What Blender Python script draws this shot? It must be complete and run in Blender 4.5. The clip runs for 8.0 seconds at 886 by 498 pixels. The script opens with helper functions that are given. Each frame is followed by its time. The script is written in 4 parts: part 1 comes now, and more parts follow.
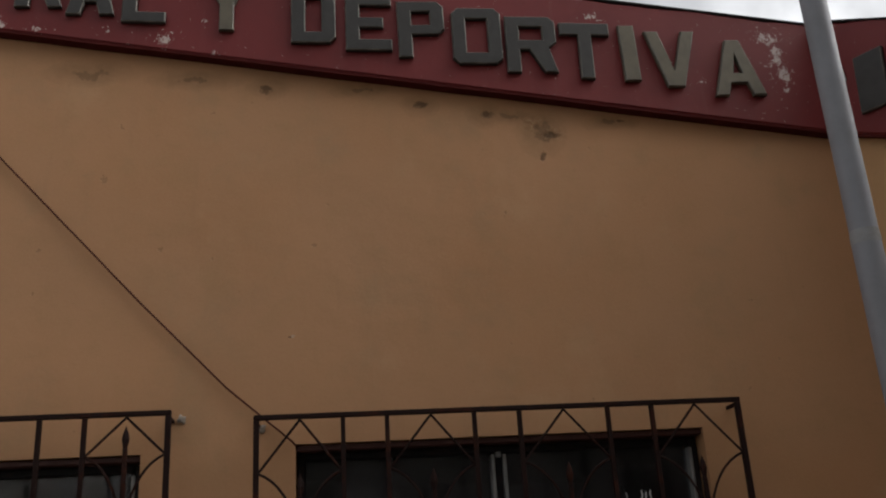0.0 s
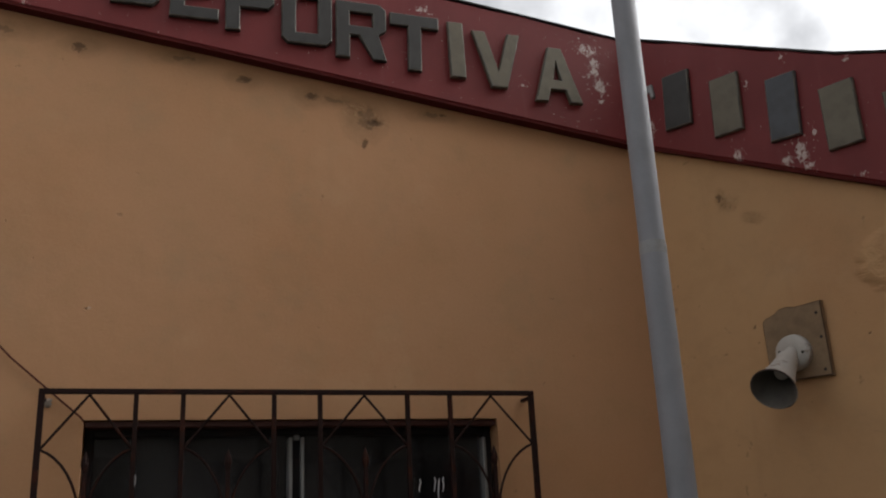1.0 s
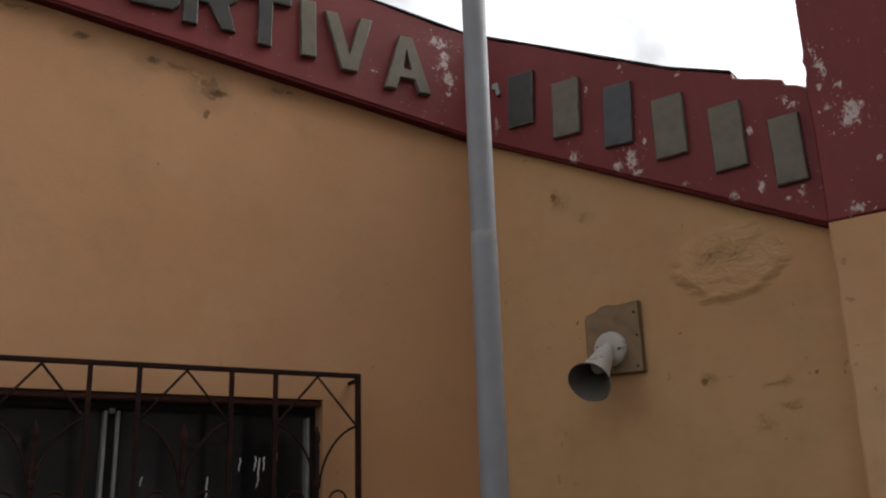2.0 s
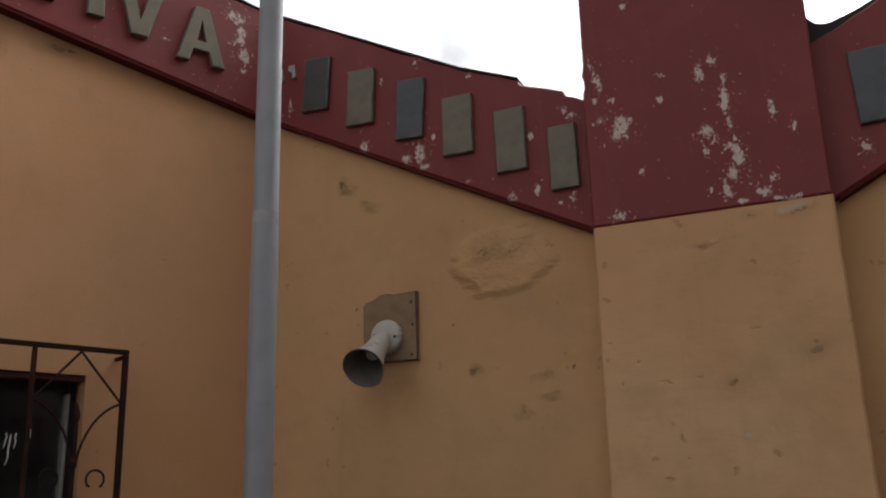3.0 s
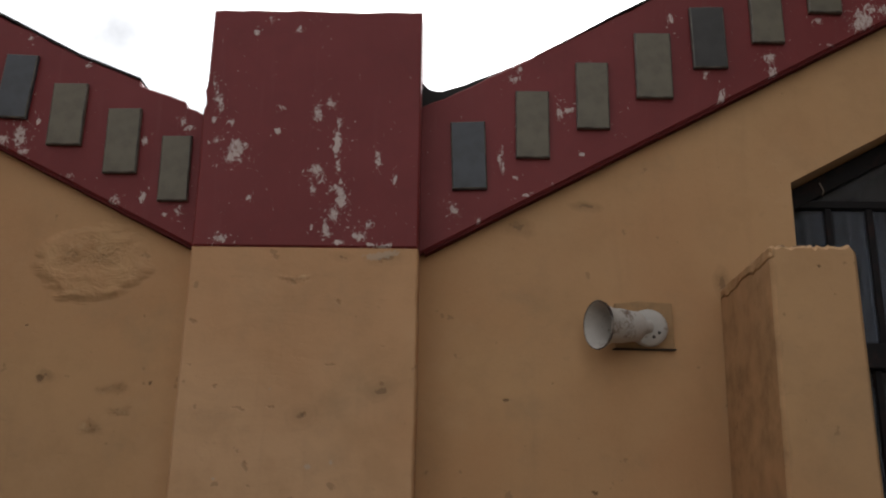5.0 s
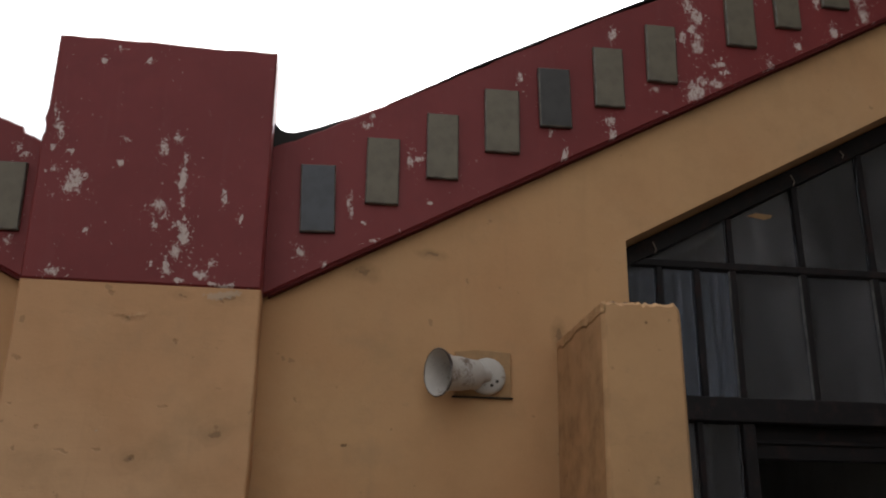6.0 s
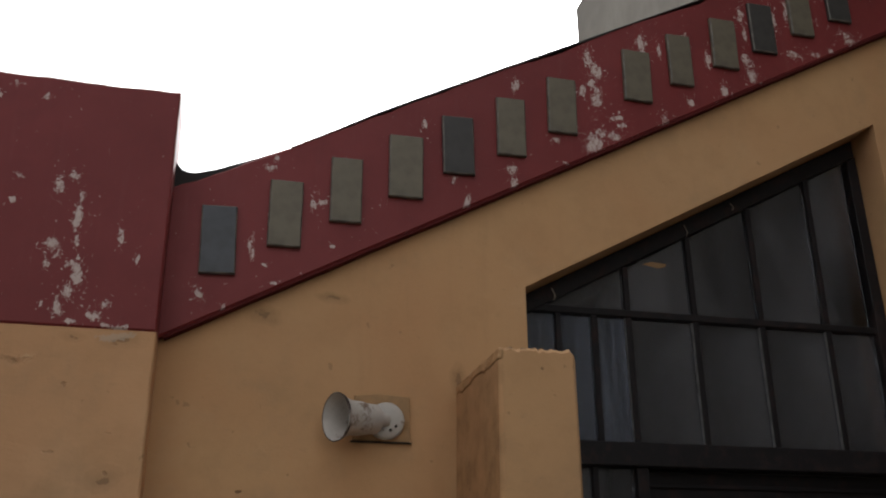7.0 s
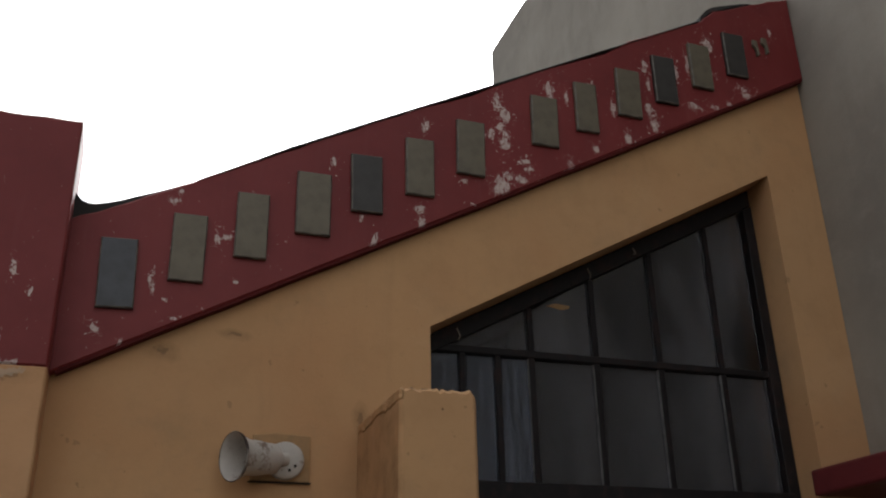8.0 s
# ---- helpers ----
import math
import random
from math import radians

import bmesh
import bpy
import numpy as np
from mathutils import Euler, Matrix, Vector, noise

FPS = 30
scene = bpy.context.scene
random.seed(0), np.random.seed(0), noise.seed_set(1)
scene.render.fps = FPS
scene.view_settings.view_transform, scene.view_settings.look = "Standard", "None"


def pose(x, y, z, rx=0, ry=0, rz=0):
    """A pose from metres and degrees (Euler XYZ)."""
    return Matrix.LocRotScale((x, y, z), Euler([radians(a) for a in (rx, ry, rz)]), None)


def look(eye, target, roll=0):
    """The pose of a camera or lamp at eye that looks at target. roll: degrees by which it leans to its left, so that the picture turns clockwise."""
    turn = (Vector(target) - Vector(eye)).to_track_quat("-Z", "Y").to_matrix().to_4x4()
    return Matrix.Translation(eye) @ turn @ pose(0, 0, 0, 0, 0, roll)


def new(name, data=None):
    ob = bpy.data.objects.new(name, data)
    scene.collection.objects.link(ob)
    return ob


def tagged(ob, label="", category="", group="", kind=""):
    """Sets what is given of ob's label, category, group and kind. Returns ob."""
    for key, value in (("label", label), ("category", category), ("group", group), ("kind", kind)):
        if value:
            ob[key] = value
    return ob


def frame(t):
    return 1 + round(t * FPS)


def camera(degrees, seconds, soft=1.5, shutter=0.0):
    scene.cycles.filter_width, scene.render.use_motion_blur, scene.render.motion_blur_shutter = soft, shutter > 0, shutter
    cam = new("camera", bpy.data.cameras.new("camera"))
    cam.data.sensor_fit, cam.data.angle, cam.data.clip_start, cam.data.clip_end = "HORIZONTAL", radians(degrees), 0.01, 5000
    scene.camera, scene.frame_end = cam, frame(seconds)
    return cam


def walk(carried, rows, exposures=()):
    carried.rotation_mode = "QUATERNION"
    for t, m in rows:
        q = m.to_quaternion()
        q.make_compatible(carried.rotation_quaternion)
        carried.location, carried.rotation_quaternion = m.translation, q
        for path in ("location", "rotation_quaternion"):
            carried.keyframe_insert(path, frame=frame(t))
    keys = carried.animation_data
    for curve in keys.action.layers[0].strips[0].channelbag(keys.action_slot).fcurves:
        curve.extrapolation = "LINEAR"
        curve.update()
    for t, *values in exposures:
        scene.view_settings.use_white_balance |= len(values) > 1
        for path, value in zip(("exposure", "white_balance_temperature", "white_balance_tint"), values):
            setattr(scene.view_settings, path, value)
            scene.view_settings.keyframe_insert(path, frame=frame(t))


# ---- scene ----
import mathutils

# ---- camera ----
cam = camera(50.32, 8.0, soft=2.1)
PATH = [
    (0.0, pose(0.568, -0.071, 1.600, 109.63, 3.27, 58.03)),
    (0.5, pose(0.595, -0.050, 1.607, 108.72, 2.75, 52.65)),
    (1.0, pose(0.615, -0.038, 1.608, 107.95, 2.65, 46.85)),
    (1.2, pose(0.621, -0.033, 1.606, 107.68, 2.60, 44.78)),
    (2.3, pose(0.655, -0.013, 1.569, 106.78, 1.67, 33.27)),
    (2.5, pose(0.664, -0.011, 1.566, 106.54, 1.84, 30.56)),
    (3.0, pose(0.686, -0.022, 1.557, 106.02, 1.45, 23.71)),
    (3.5, pose(0.743, -0.004, 1.560, 105.67, 0.89, 18.70)),
    (4.0, pose(0.784, -0.001, 1.570, 105.67, -0.64, 12.17)),
    (4.5, pose(0.812, -0.008, 1.581, 105.93, -0.87, 6.28)),
    (5.0, pose(0.841, -0.023, 1.599, 106.53, -0.93, 0.78)),
    (5.2, pose(0.851, -0.027, 1.604, 107.02, -1.08, -1.53)),
    (6.3, pose(0.895, -0.057, 1.620, 109.73, -0.17, -9.92)),
    (6.5, pose(0.901, -0.062, 1.621, 110.27, 0.16, -11.08)),
    (7.0, pose(0.913, -0.077, 1.622, 111.47, 0.30, -13.48)),
    (7.5, pose(0.928, -0.088, 1.628, 112.50, 0.51, -16.33)),
    (8.0, pose(0.944, -0.101, 1.632, 113.53, 1.02, -18.70)),
]
walk(cam, PATH, [(0.0, 1.20), (1.0, 1.45), (3.0, 1.71), (4.5, 1.73), (6.5, 1.87), (8.0, 1.67)])

# ---- light ----
SUN_EL, SUN_ROT = radians(45), radians(32)
world = bpy.data.worlds.new("overcast_sky")
scene.world = world
world.use_nodes = True
wn, wl = world.node_tree.nodes, world.node_tree.links
wn.clear()
w_out = wn.new("ShaderNodeOutputWorld")
w_bg = wn.new("ShaderNodeBackground")
w_sky = wn.new("ShaderNodeTexSky")
w_sky.sky_type = "NISHITA"
w_sky.sun_disc = False
w_sky.sun_elevation, w_sky.sun_rotation = SUN_EL, SUN_ROT
w_sky.air_density, w_sky.dust_density = 1.0, 5.0
w_hsv = wn.new("ShaderNodeHueSaturation")
w_hsv.inputs["Saturation"].default_value = 0.10
w_hsv.inputs["Value"].default_value = 1.0
w_co = wn.new("ShaderNodeTexCoord")
w_noise = wn.new("ShaderNodeTexNoise")
w_noise.inputs["Scale"].default_value = 3.2
w_noise.inputs["Detail"].default_value = 6
w_ramp = wn.new("ShaderNodeValToRGB")
w_ramp.color_ramp.elements[0].position, w_ramp.color_ramp.elements[1].position = 0.40, 0.62
w_ramp.color_ramp.elements[0].color = (0.30, 0.304, 0.312, 1)
w_ramp.color_ramp.elements[1].color = (1.0, 1.0, 1.0, 1)
w_mix = wn.new("ShaderNodeMixRGB")
w_mix.blend_type = "MULTIPLY"
w_mix.inputs[0].default_value = 1.0
wl.new(w_sky.outputs[0], w_hsv.inputs["Color"])
wl.new(w_co.outputs["Generated"], w_noise.inputs["Vector"])
wl.new(w_noise.outputs["Fac"], w_ramp.inputs[0])
wl.new(w_hsv.outputs[0], w_mix.inputs[1])
wl.new(w_ramp.outputs[0], w_mix.inputs[2])
wl.new(w_mix.outputs[0], w_bg.inputs["Color"])
w_bg.inputs["Strength"].default_value = 0.15
wl.new(w_bg.outputs[0], w_out.inputs[0])

sun_data = bpy.data.lights.new("sun", "SUN")
sun_data.energy, sun_data.angle, sun_data.color = 0.5, radians(70), (1.0, 0.96, 0.9)
sun = new("sun", sun_data)
sun_dir = Vector((math.sin(SUN_ROT) * math.cos(SUN_EL), math.cos(SUN_ROT) * math.cos(SUN_EL), math.sin(SUN_EL)))
sun.matrix_world = look(sun_dir * 30, (0, 0, 0))


# ---- materials ----
class Nodes:
    """A short way to wire a node material."""

    def __init__(self, name):
        self.mat = bpy.data.materials.new(name)
        self.mat.use_nodes = True
        self.t = self.mat.node_tree
        self.bsdf = self.t.nodes["Principled BSDF"]
        self.co = self.add("ShaderNodeTexCoord").outputs["Object"]

    def add(self, kind):
        return self.t.nodes.new(kind)

    def put(self, value, socket):
        if hasattr(value, "is_output"):
            self.t.links.new(value, socket)
        else:
            socket.default_value = value

    def noise(self, scale, detail=4, rough=0.55, stretch=None, shift=None, warp=0.0):
        n = self.add("ShaderNodeTexNoise")
        n.inputs["Scale"].default_value = scale
        n.inputs["Detail"].default_value = detail
        n.inputs["Roughness"].default_value = rough
        n.inputs["Distortion"].default_value = warp
        co = self.co
        if stretch or shift:
            m = self.add("ShaderNodeMapping")
            m.inputs["Scale"].default_value = stretch or (1, 1, 1)
            m.inputs["Location"].default_value = shift or (0, 0, 0)
            self.put(co, m.inputs[0])
            co = m.outputs[0]
        self.put(co, n.inputs["Vector"])
        return n.outputs["Fac"]

    def math(self, op, a, b=0.0, clamp=False):
        n = self.add("ShaderNodeMath")
        n.operation, n.use_clamp = op, clamp
        self.put(a, n.inputs[0])
        self.put(b, n.inputs[1])
        return n.outputs[0]

    def step(self, value, lo, hi):
        n = self.add("ShaderNodeMapRange")
        n.interpolation_type = "SMOOTHSTEP"
        self.put(value, n.inputs["Value"])
        n.inputs["From Min"].default_value, n.inputs["From Max"].default_value = lo, hi
        return n.outputs[0]

    def mix(self, fac, a, b, kind="MIX"):
        n = self.add("ShaderNodeMixRGB")
        n.blend_type = kind
        self.put(fac, n.inputs[0])
        for v, sock in ((a, n.inputs[1]), (b, n.inputs[2])):
            self.put((*v, 1) if isinstance(v, tuple) and len(v) == 3 else v, sock)
        return n.outputs[0]

    def spots(self, places, waver=0.06, grain=11, clamp=True):
        """One at the middle of each (x, z, rx, rz), falling to nothing at its rim (and below it, unclamped)."""
        total = None
        wander = self.add("ShaderNodeTexNoise")
        wander.inputs["Scale"].default_value = grain
        wander.inputs["Detail"].default_value = 3
        self.put(self.co, wander.inputs["Vector"])
        shifted = self.add("ShaderNodeVectorMath")
        shifted.operation = "MULTIPLY_ADD"
        self.put(wander.outputs["Color"], shifted.inputs[0])
        shifted.inputs[1].default_value = (waver, waver, waver)
        centred = self.add("ShaderNodeVectorMath")
        centred.operation = "SUBTRACT"
        self.put(self.co, centred.inputs[0])
        centred.inputs[1].default_value = (waver / 2, waver / 2, waver / 2)
        self.put(centred.outputs[0], shifted.inputs[2])
        for x, z, rx, rz in places:
            m = self.add("ShaderNodeMapping")
            m.inputs["Location"].default_value = (-x / rx, 0, -z / rz)
            m.inputs["Scale"].default_value = (1 / rx, 0, 1 / rz)
            self.put(shifted.outputs[0], m.inputs[0])
            d = self.add("ShaderNodeVectorMath")
            d.operation = "LENGTH"
            self.put(m.outputs[0], d.inputs[0])
            f = self.math("SUBTRACT", 1.0, d.outputs["Value"], clamp=clamp)
            total = f if total is None else self.math("MAXIMUM", total, f)
        return total

    def bump(self, height, strength, distance, base=None):
        n = self.add("ShaderNodeBump")
        n.inputs["Strength"].default_value = strength
        n.inputs["Distance"].default_value = distance
        self.put(height, n.inputs["Height"])
        if base is not None:
            self.put(base, n.inputs["Normal"])
        return n.outputs[0]

    def done(self, color, rough=0.6, normal=None, metal=0.0, spec=0.5):
        self.put((*color, 1) if isinstance(color, tuple) else color, self.bsdf.inputs["Base Color"])
        self.put(rough, self.bsdf.inputs["Roughness"])
        self.put(metal, self.bsdf.inputs["Metallic"])
        self.put(spec, self.bsdf.inputs["Specular IOR Level"])
        if normal is not None:
            self.put(normal, self.bsdf.inputs["Normal"])
        return self.mat


def ochre_wall(name, stains, blisters, chips=(), pocks=(), crumbs=(), tone=((0.52, 0.308, 0.150), (0.485, 0.290, 0.147)), damp=0.75, trowel=0.0, pitch=0.7):
    """Old ochre wall paint: cloudy colour, water stains, blistered and crumbling plaster, dark pocks, small chips."""
    n = Nodes(name)
    big = n.noise(0.9, 5, 0.6)
    mid = n.noise(7, 6, 0.6, shift=(3, 0, 1))
    fine = n.noise(90, 4, 0.6)
    run = n.noise(5, 5, 0.6, stretch=(3.0, 1, 0.35))
    col = n.mix(n.step(big, 0.3, 0.7), *tone)
    col = n.mix(n.math("MULTIPLY", n.step(n.noise(1.3, 3, 0.5, shift=(9, 0, 4)), 0.42, 0.7), 0.55), col, (0.43, 0.215, 0.10))
    col = n.mix(n.math("MULTIPLY", n.step(mid, 0.45, 0.75), 0.35), col, (0.38, 0.22, 0.105))
    col = n.mix(n.math("MULTIPLY", n.step(run, 0.55, 0.8), 0.18), col, (0.30, 0.18, 0.095))
    col = n.mix(n.math("MULTIPLY", n.step(fine, 0.35, 0.7), 0.12), col, (0.54, 0.33, 0.17))
    smudge = n.noise(3.2, 7, 0.68, shift=(11, 0, 7))
    col = n.mix(n.math("MULTIPLY", n.step(smudge, 0.50, 0.74), 0.42), col, (0.34, 0.222, 0.125))
    pale = n.noise(2.4, 6, 0.66, shift=(1, 0, 13))
    col = n.mix(n.math("MULTIPLY", n.step(pale, 0.54, 0.76), 0.30), col, (0.56, 0.365, 0.21))
    scuff = n.noise(26, 6, 0.7, stretch=(0.5, 1, 1.6), shift=(13, 0, 2))
    col = n.mix(n.math("MULTIPLY", n.step(scuff, 0.60, 0.74), 0.28), col, (0.30, 0.19, 0.10))
    edge = n.noise(9, 6, 0.65, shift=(7, 0, 2), warp=0.6)
    if stains:
        field = n.spots(stains)
        wet = n.step(n.math("MULTIPLY", field, n.math("ADD", edge, 0.3)), 0.10, 0.55)
        rim = n.math("SUBTRACT", 1.0, n.math("MULTIPLY", n.math("ABSOLUTE", n.math("SUBTRACT", n.math("ADD", field, n.math("MULTIPLY", edge, 0.7)), 0.62)), 9.0), clamp=True)
        col = n.mix(n.math("MULTIPLY", n.math("MULTIPLY", rim, n.step(field, 0.02, 0.2)), 0.08), col, (0.22, 0.13, 0.065))
        col = n.mix(n.math("MULTIPLY", wet, n.math("MULTIPLY", n.noise(18, 5, 0.7, shift=(6, 0, 6)), damp)), col, (0.215, 0.122, 0.056))
        core = n.step(n.math("MULTIPLY", field, n.math("ADD", n.noise(26, 5, 0.7, shift=(1, 0, 5)), 0.3)), 0.58, 0.66)
        col = n.mix(n.math("MULTIPLY", core, 0.5), col, (0.13, 0.078, 0.042))
    pits = n.step(n.noise(19, 3, 0.45, shift=(4, 0, 9)), 0.715, 0.745)
    col = n.mix(n.math("MULTIPLY", pits, 0.45), col, (0.25, 0.15, 0.08))
    height = n.math("ADD", n.math("MULTIPLY", mid, 0.5), n.math("MULTIPLY", fine, 0.08))
    height = n.math("SUBTRACT", height, n.math("MULTIPLY", pits, 0.25))
    nor = n.bump(height, 0.35, 0.012)
    nor = n.bump(n.noise(1.6, 3, 0.5, shift=(2, 0, 6)), 0.35, 0.05, nor)
    if trowel:
        drag = n.noise(5, 6, 0.65, stretch=(0.55, 1, 1.7), shift=(8, 0, 1), warp=1.2)
        nor = n.bump(drag, trowel, 0.03, nor)
        col = n.mix(n.math("MULTIPLY", n.step(drag, 0.54, 0.72), 0.09), col, (0.36, 0.235, 0.135))
    if blisters:
        b = n.spots(blisters, 0.05, 9)
        rag = n.noise(5.5, 3, 0.5, stretch=(0.6, 1, 1.3), shift=(5, 0, 3), warp=1.6)
        edge_b = n.math("ADD", b, n.math("MULTIPLY", n.math("SUBTRACT", rag, 0.5), 0.5))
        lift = n.step(edge_b, 0.10, 0.36)
        ring = n.math("MULTIPLY", n.step(edge_b, 0.08, 0.2), n.math("SUBTRACT", 1.0, n.step(edge_b, 0.2, 0.45)))
        lump = n.noise(14, 4, 0.55, stretch=(0.8, 1, 1.2), shift=(1, 0, 8), warp=0.5)
        nor = n.bump(n.math("MULTIPLY", lift, n.math("ADD", lump, 0.35)), 0.7, 0.024, nor)
        col = n.mix(n.math("MULTIPLY", n.math("MULTIPLY", lift, n.step(mid, 0.35, 0.6)), 0.30), col, (0.57, 0.365, 0.18))
        col = n.mix(n.math("MULTIPLY", n.math("MULTIPLY", ring, n.step(edge, 0.46, 0.6)), 0.14), col, (0.25, 0.15, 0.07))
    if crumbs:
        k = n.spots(crumbs, 0.05, 16)
        bits = n.noise(42, 5, 0.7, stretch=(0.8, 1, 1.2), shift=(3, 0, 17), warp=0.8)
        near = n.step(n.math("ADD", k, n.math("MULTIPLY", n.math("SUBTRACT", edge, 0.5), 0.9)), 0.0, 0.85)
        nor = n.bump(n.math("MULTIPLY", near, n.math("SUBTRACT", bits, 0.5)), 0.8, 0.022, nor)
        col = n.mix(n.math("MULTIPLY", n.math("MULTIPLY", near, n.step(bits, 0.54, 0.62)), 0.45), col, (0.60, 0.42, 0.24))
        col = n.mix(n.math("MULTIPLY", n.math("MULTIPLY", near, n.step(n.math("SUBTRACT", 1.0, bits), 0.55, 0.63)), 0.55), col, (0.20, 0.12, 0.06))
    if pocks:
        k = n.spots(pocks, 0.03, 40)
        k = n.step(n.math("ADD", k, n.math("MULTIPLY", n.math("SUBTRACT", n.noise(55, 4, 0.65, shift=(2, 0, 9)), 0.5), 1.3)), 0.22, 0.62)
        nor = n.bump(n.math("SUBTRACT", 1.0, k), 0.5, 0.006, nor)
        col = n.mix(n.math("MULTIPLY", k, pitch), col, (0.115, 0.064, 0.032))
    if chips:
        c = n.step(n.math("ADD", n.spots(chips), n.math("MULTIPLY", n.math("SUBTRACT", n.noise(70, 5, 0.7), 0.5), 1.6)), 0.35, 0.5)
        col = n.mix(n.math("MULTIPLY", c, 0.45), col, (0.46, 0.40, 0.33))
    return n.done(col, 0.78, nor, spec=0.25)


def red_paint(name, peels, seed):
    """Dark red oil paint, faded in clouds, flaked off to pale plaster in patches."""
    n = Nodes(name)
    big = n.noise(1.4, 5, 0.6, shift=(seed, 0, 1))
    mid = n.noise(8, 6, 0.6, shift=(seed, 0, 3))
    fine = n.noise(120, 3, 0.6)
    col = n.mix(n.step(big, 0.3, 0.72), (0.150, 0.0178, 0.0176), (0.190, 0.0270, 0.0272))
    col = n.mix(n.math("MULTIPLY", n.step(mid, 0.45, 0.75), 0.4), col, (0.125, 0.019, 0.020))
    streak = n.noise(6, 5, 0.6, stretch=(4.0, 1, 0.3), shift=(seed, 0, 8))
    col = n.mix(n.math("MULTIPLY", n.step(streak, 0.55, 0.8), 0.22), col, (0.22, 0.07, 0.07))
    rag = n.noise(85, 8, 0.75, stretch=(1.25, 1, 0.75), shift=(seed * 2, 0, 5), warp=0.9)
    rag2 = n.noise(22, 4, 0.6, shift=(seed, 0, 11))
    field = n.spots(peels, 0.035, 26, clamp=False)
    ragged_edge = n.math("ADD", n.math("MULTIPLY", n.math("SUBTRACT", rag, 0.5), 4.0), n.math("MULTIPLY", n.math("SUBTRACT", rag2, 0.5), 1.8))
    f = n.math("ADD", n.math("MINIMUM", n.math("MULTIPLY", field, 0.8), 0.42), ragged_edge)
    bare = n.math("MULTIPLY", n.step(f, 0.20, 0.30), n.step(field, -0.9, -0.5))
    halo = n.math("MULTIPLY", n.step(field, -3.2, -0.3), 0.075)
    dots = n.noise(85, 3, 0.55, shift=(seed, 0, 21), warp=0.6)
    speck = n.step(n.math("ADD", dots, halo), 0.716, 0.730)
    bare = n.math("MAXIMUM", bare, n.math("MULTIPLY", speck, 0.85))
    plaster = n.mix(n.noise(40, 4), (0.62, 0.52, 0.48), (0.42, 0.32, 0.29))
    col = n.mix(bare, col, plaster)
    rough = n.math("ADD", n.math("MULTIPLY", mid, 0.2), n.math("MULTIPLY", bare, 0.3))
    rough = n.math("ADD", rough, 0.42)
    height = n.math("SUBTRACT", n.math("MULTIPLY", mid, 0.35), n.math("MULTIPLY", bare, 0.5))
    height = n.math("ADD", height, n.math("MULTIPLY", fine, 0.06))
    return n.done(col, rough, n.bump(height, 0.4, 0.008), spec=0.3)


def worn(name, base, dark, rough=0.6, metal=0.0, scale=12, amount=0.5, bump=0.2, spec=0.4, depth=0.004):
    """A plain painted, metal or cement surface with grain and wear at two scales."""
    n = Nodes(name)
    a = n.noise(scale, 6, 0.6)
    b = n.noise(scale * 9, 4, 0.6, shift=(2, 1, 4))
    col = n.mix(n.math("MULTIPLY", n.step(a, 0.35, 0.75), amount), base, dark)
    col = n.mix(n.math("MULTIPLY", n.step(b, 0.5, 0.8), amount * 0.5), col, dark)
    r = n.math("ADD", n.math("MULTIPLY", a, 0.25), rough - 0.12)
    return n.done(col, r, n.bump(n.math("ADD", a, n.math("MULTIPLY", b, 0.3)), bump, depth), metal, spec)


def rusty(name, base, rust, seed=0.0, metal=0.3, rough=0.5, spec=0.4, least=0.62):
    """Painted iron with rust blooming through."""
    n = Nodes(name)
    a = n.noise(14, 6, 0.65, shift=(seed, 0, 0))
    b = n.noise(110, 4, 0.6)
    spots = n.step(n.math("ADD", a, n.math("MULTIPLY", b, 0.25)), least, least + 0.16)
    col = n.mix(n.math("MULTIPLY", n.noise(40, 3), 0.5), base, tuple(c * 0.6 for c in base))
    col = n.mix(spots, col, rust)
    r = n.math("ADD", n.math("MULTIPLY", spots, 0.35), rough)
    return n.done(col, r, n.bump(n.math("ADD", b, spots), 0.25, 0.002), metal, spec)


def glass_pane(name, dirt_sheen, dust_sheen_tint=(0.33, 0.31, 0.315), streaks=(1.5, 1, 0.6)):
    n = Nodes(name)
    n.bsdf.inputs["Transmission Weight"].default_value = 1.0
    n.bsdf.inputs["IOR"].default_value = 1.45
    smear = n.noise(3, 6, 0.65, stretch=(2.2, 1, 0.7))
    film = n.math("MULTIPLY", n.step(smear, 0.35, 0.8), 0.2)
    # Blue base tint stands in for the bluish sheen on the glass.
    mat = n.done((0.50, 0.54, 0.60), n.math("ADD", film, 0.05), n.bump(n.noise(4, 2), 0.04, 0.01))
    # Film of dust; on the streaked panes it is painted sky reflection.
    dust_sheen = n.add("ShaderNodeBsdfDiffuse")
    n.put((*dust_sheen_tint, 1), dust_sheen.inputs["Color"])
    mixer = n.add("ShaderNodeMixShader")
    n.put(n.math("MULTIPLY", n.step(n.noise(2.2, 6, 0.7, stretch=streaks, shift=(8, 0, 2)), 0.3, 0.8), dirt_sheen), mixer.inputs[0])
    n.t.links.new(n.bsdf.outputs[0], mixer.inputs[1])
    n.t.links.new(dust_sheen.outputs[0], mixer.inputs[2])
    n.t.links.new(mixer.outputs[0], n.t.nodes["Material Output"].inputs[0])
    return mat


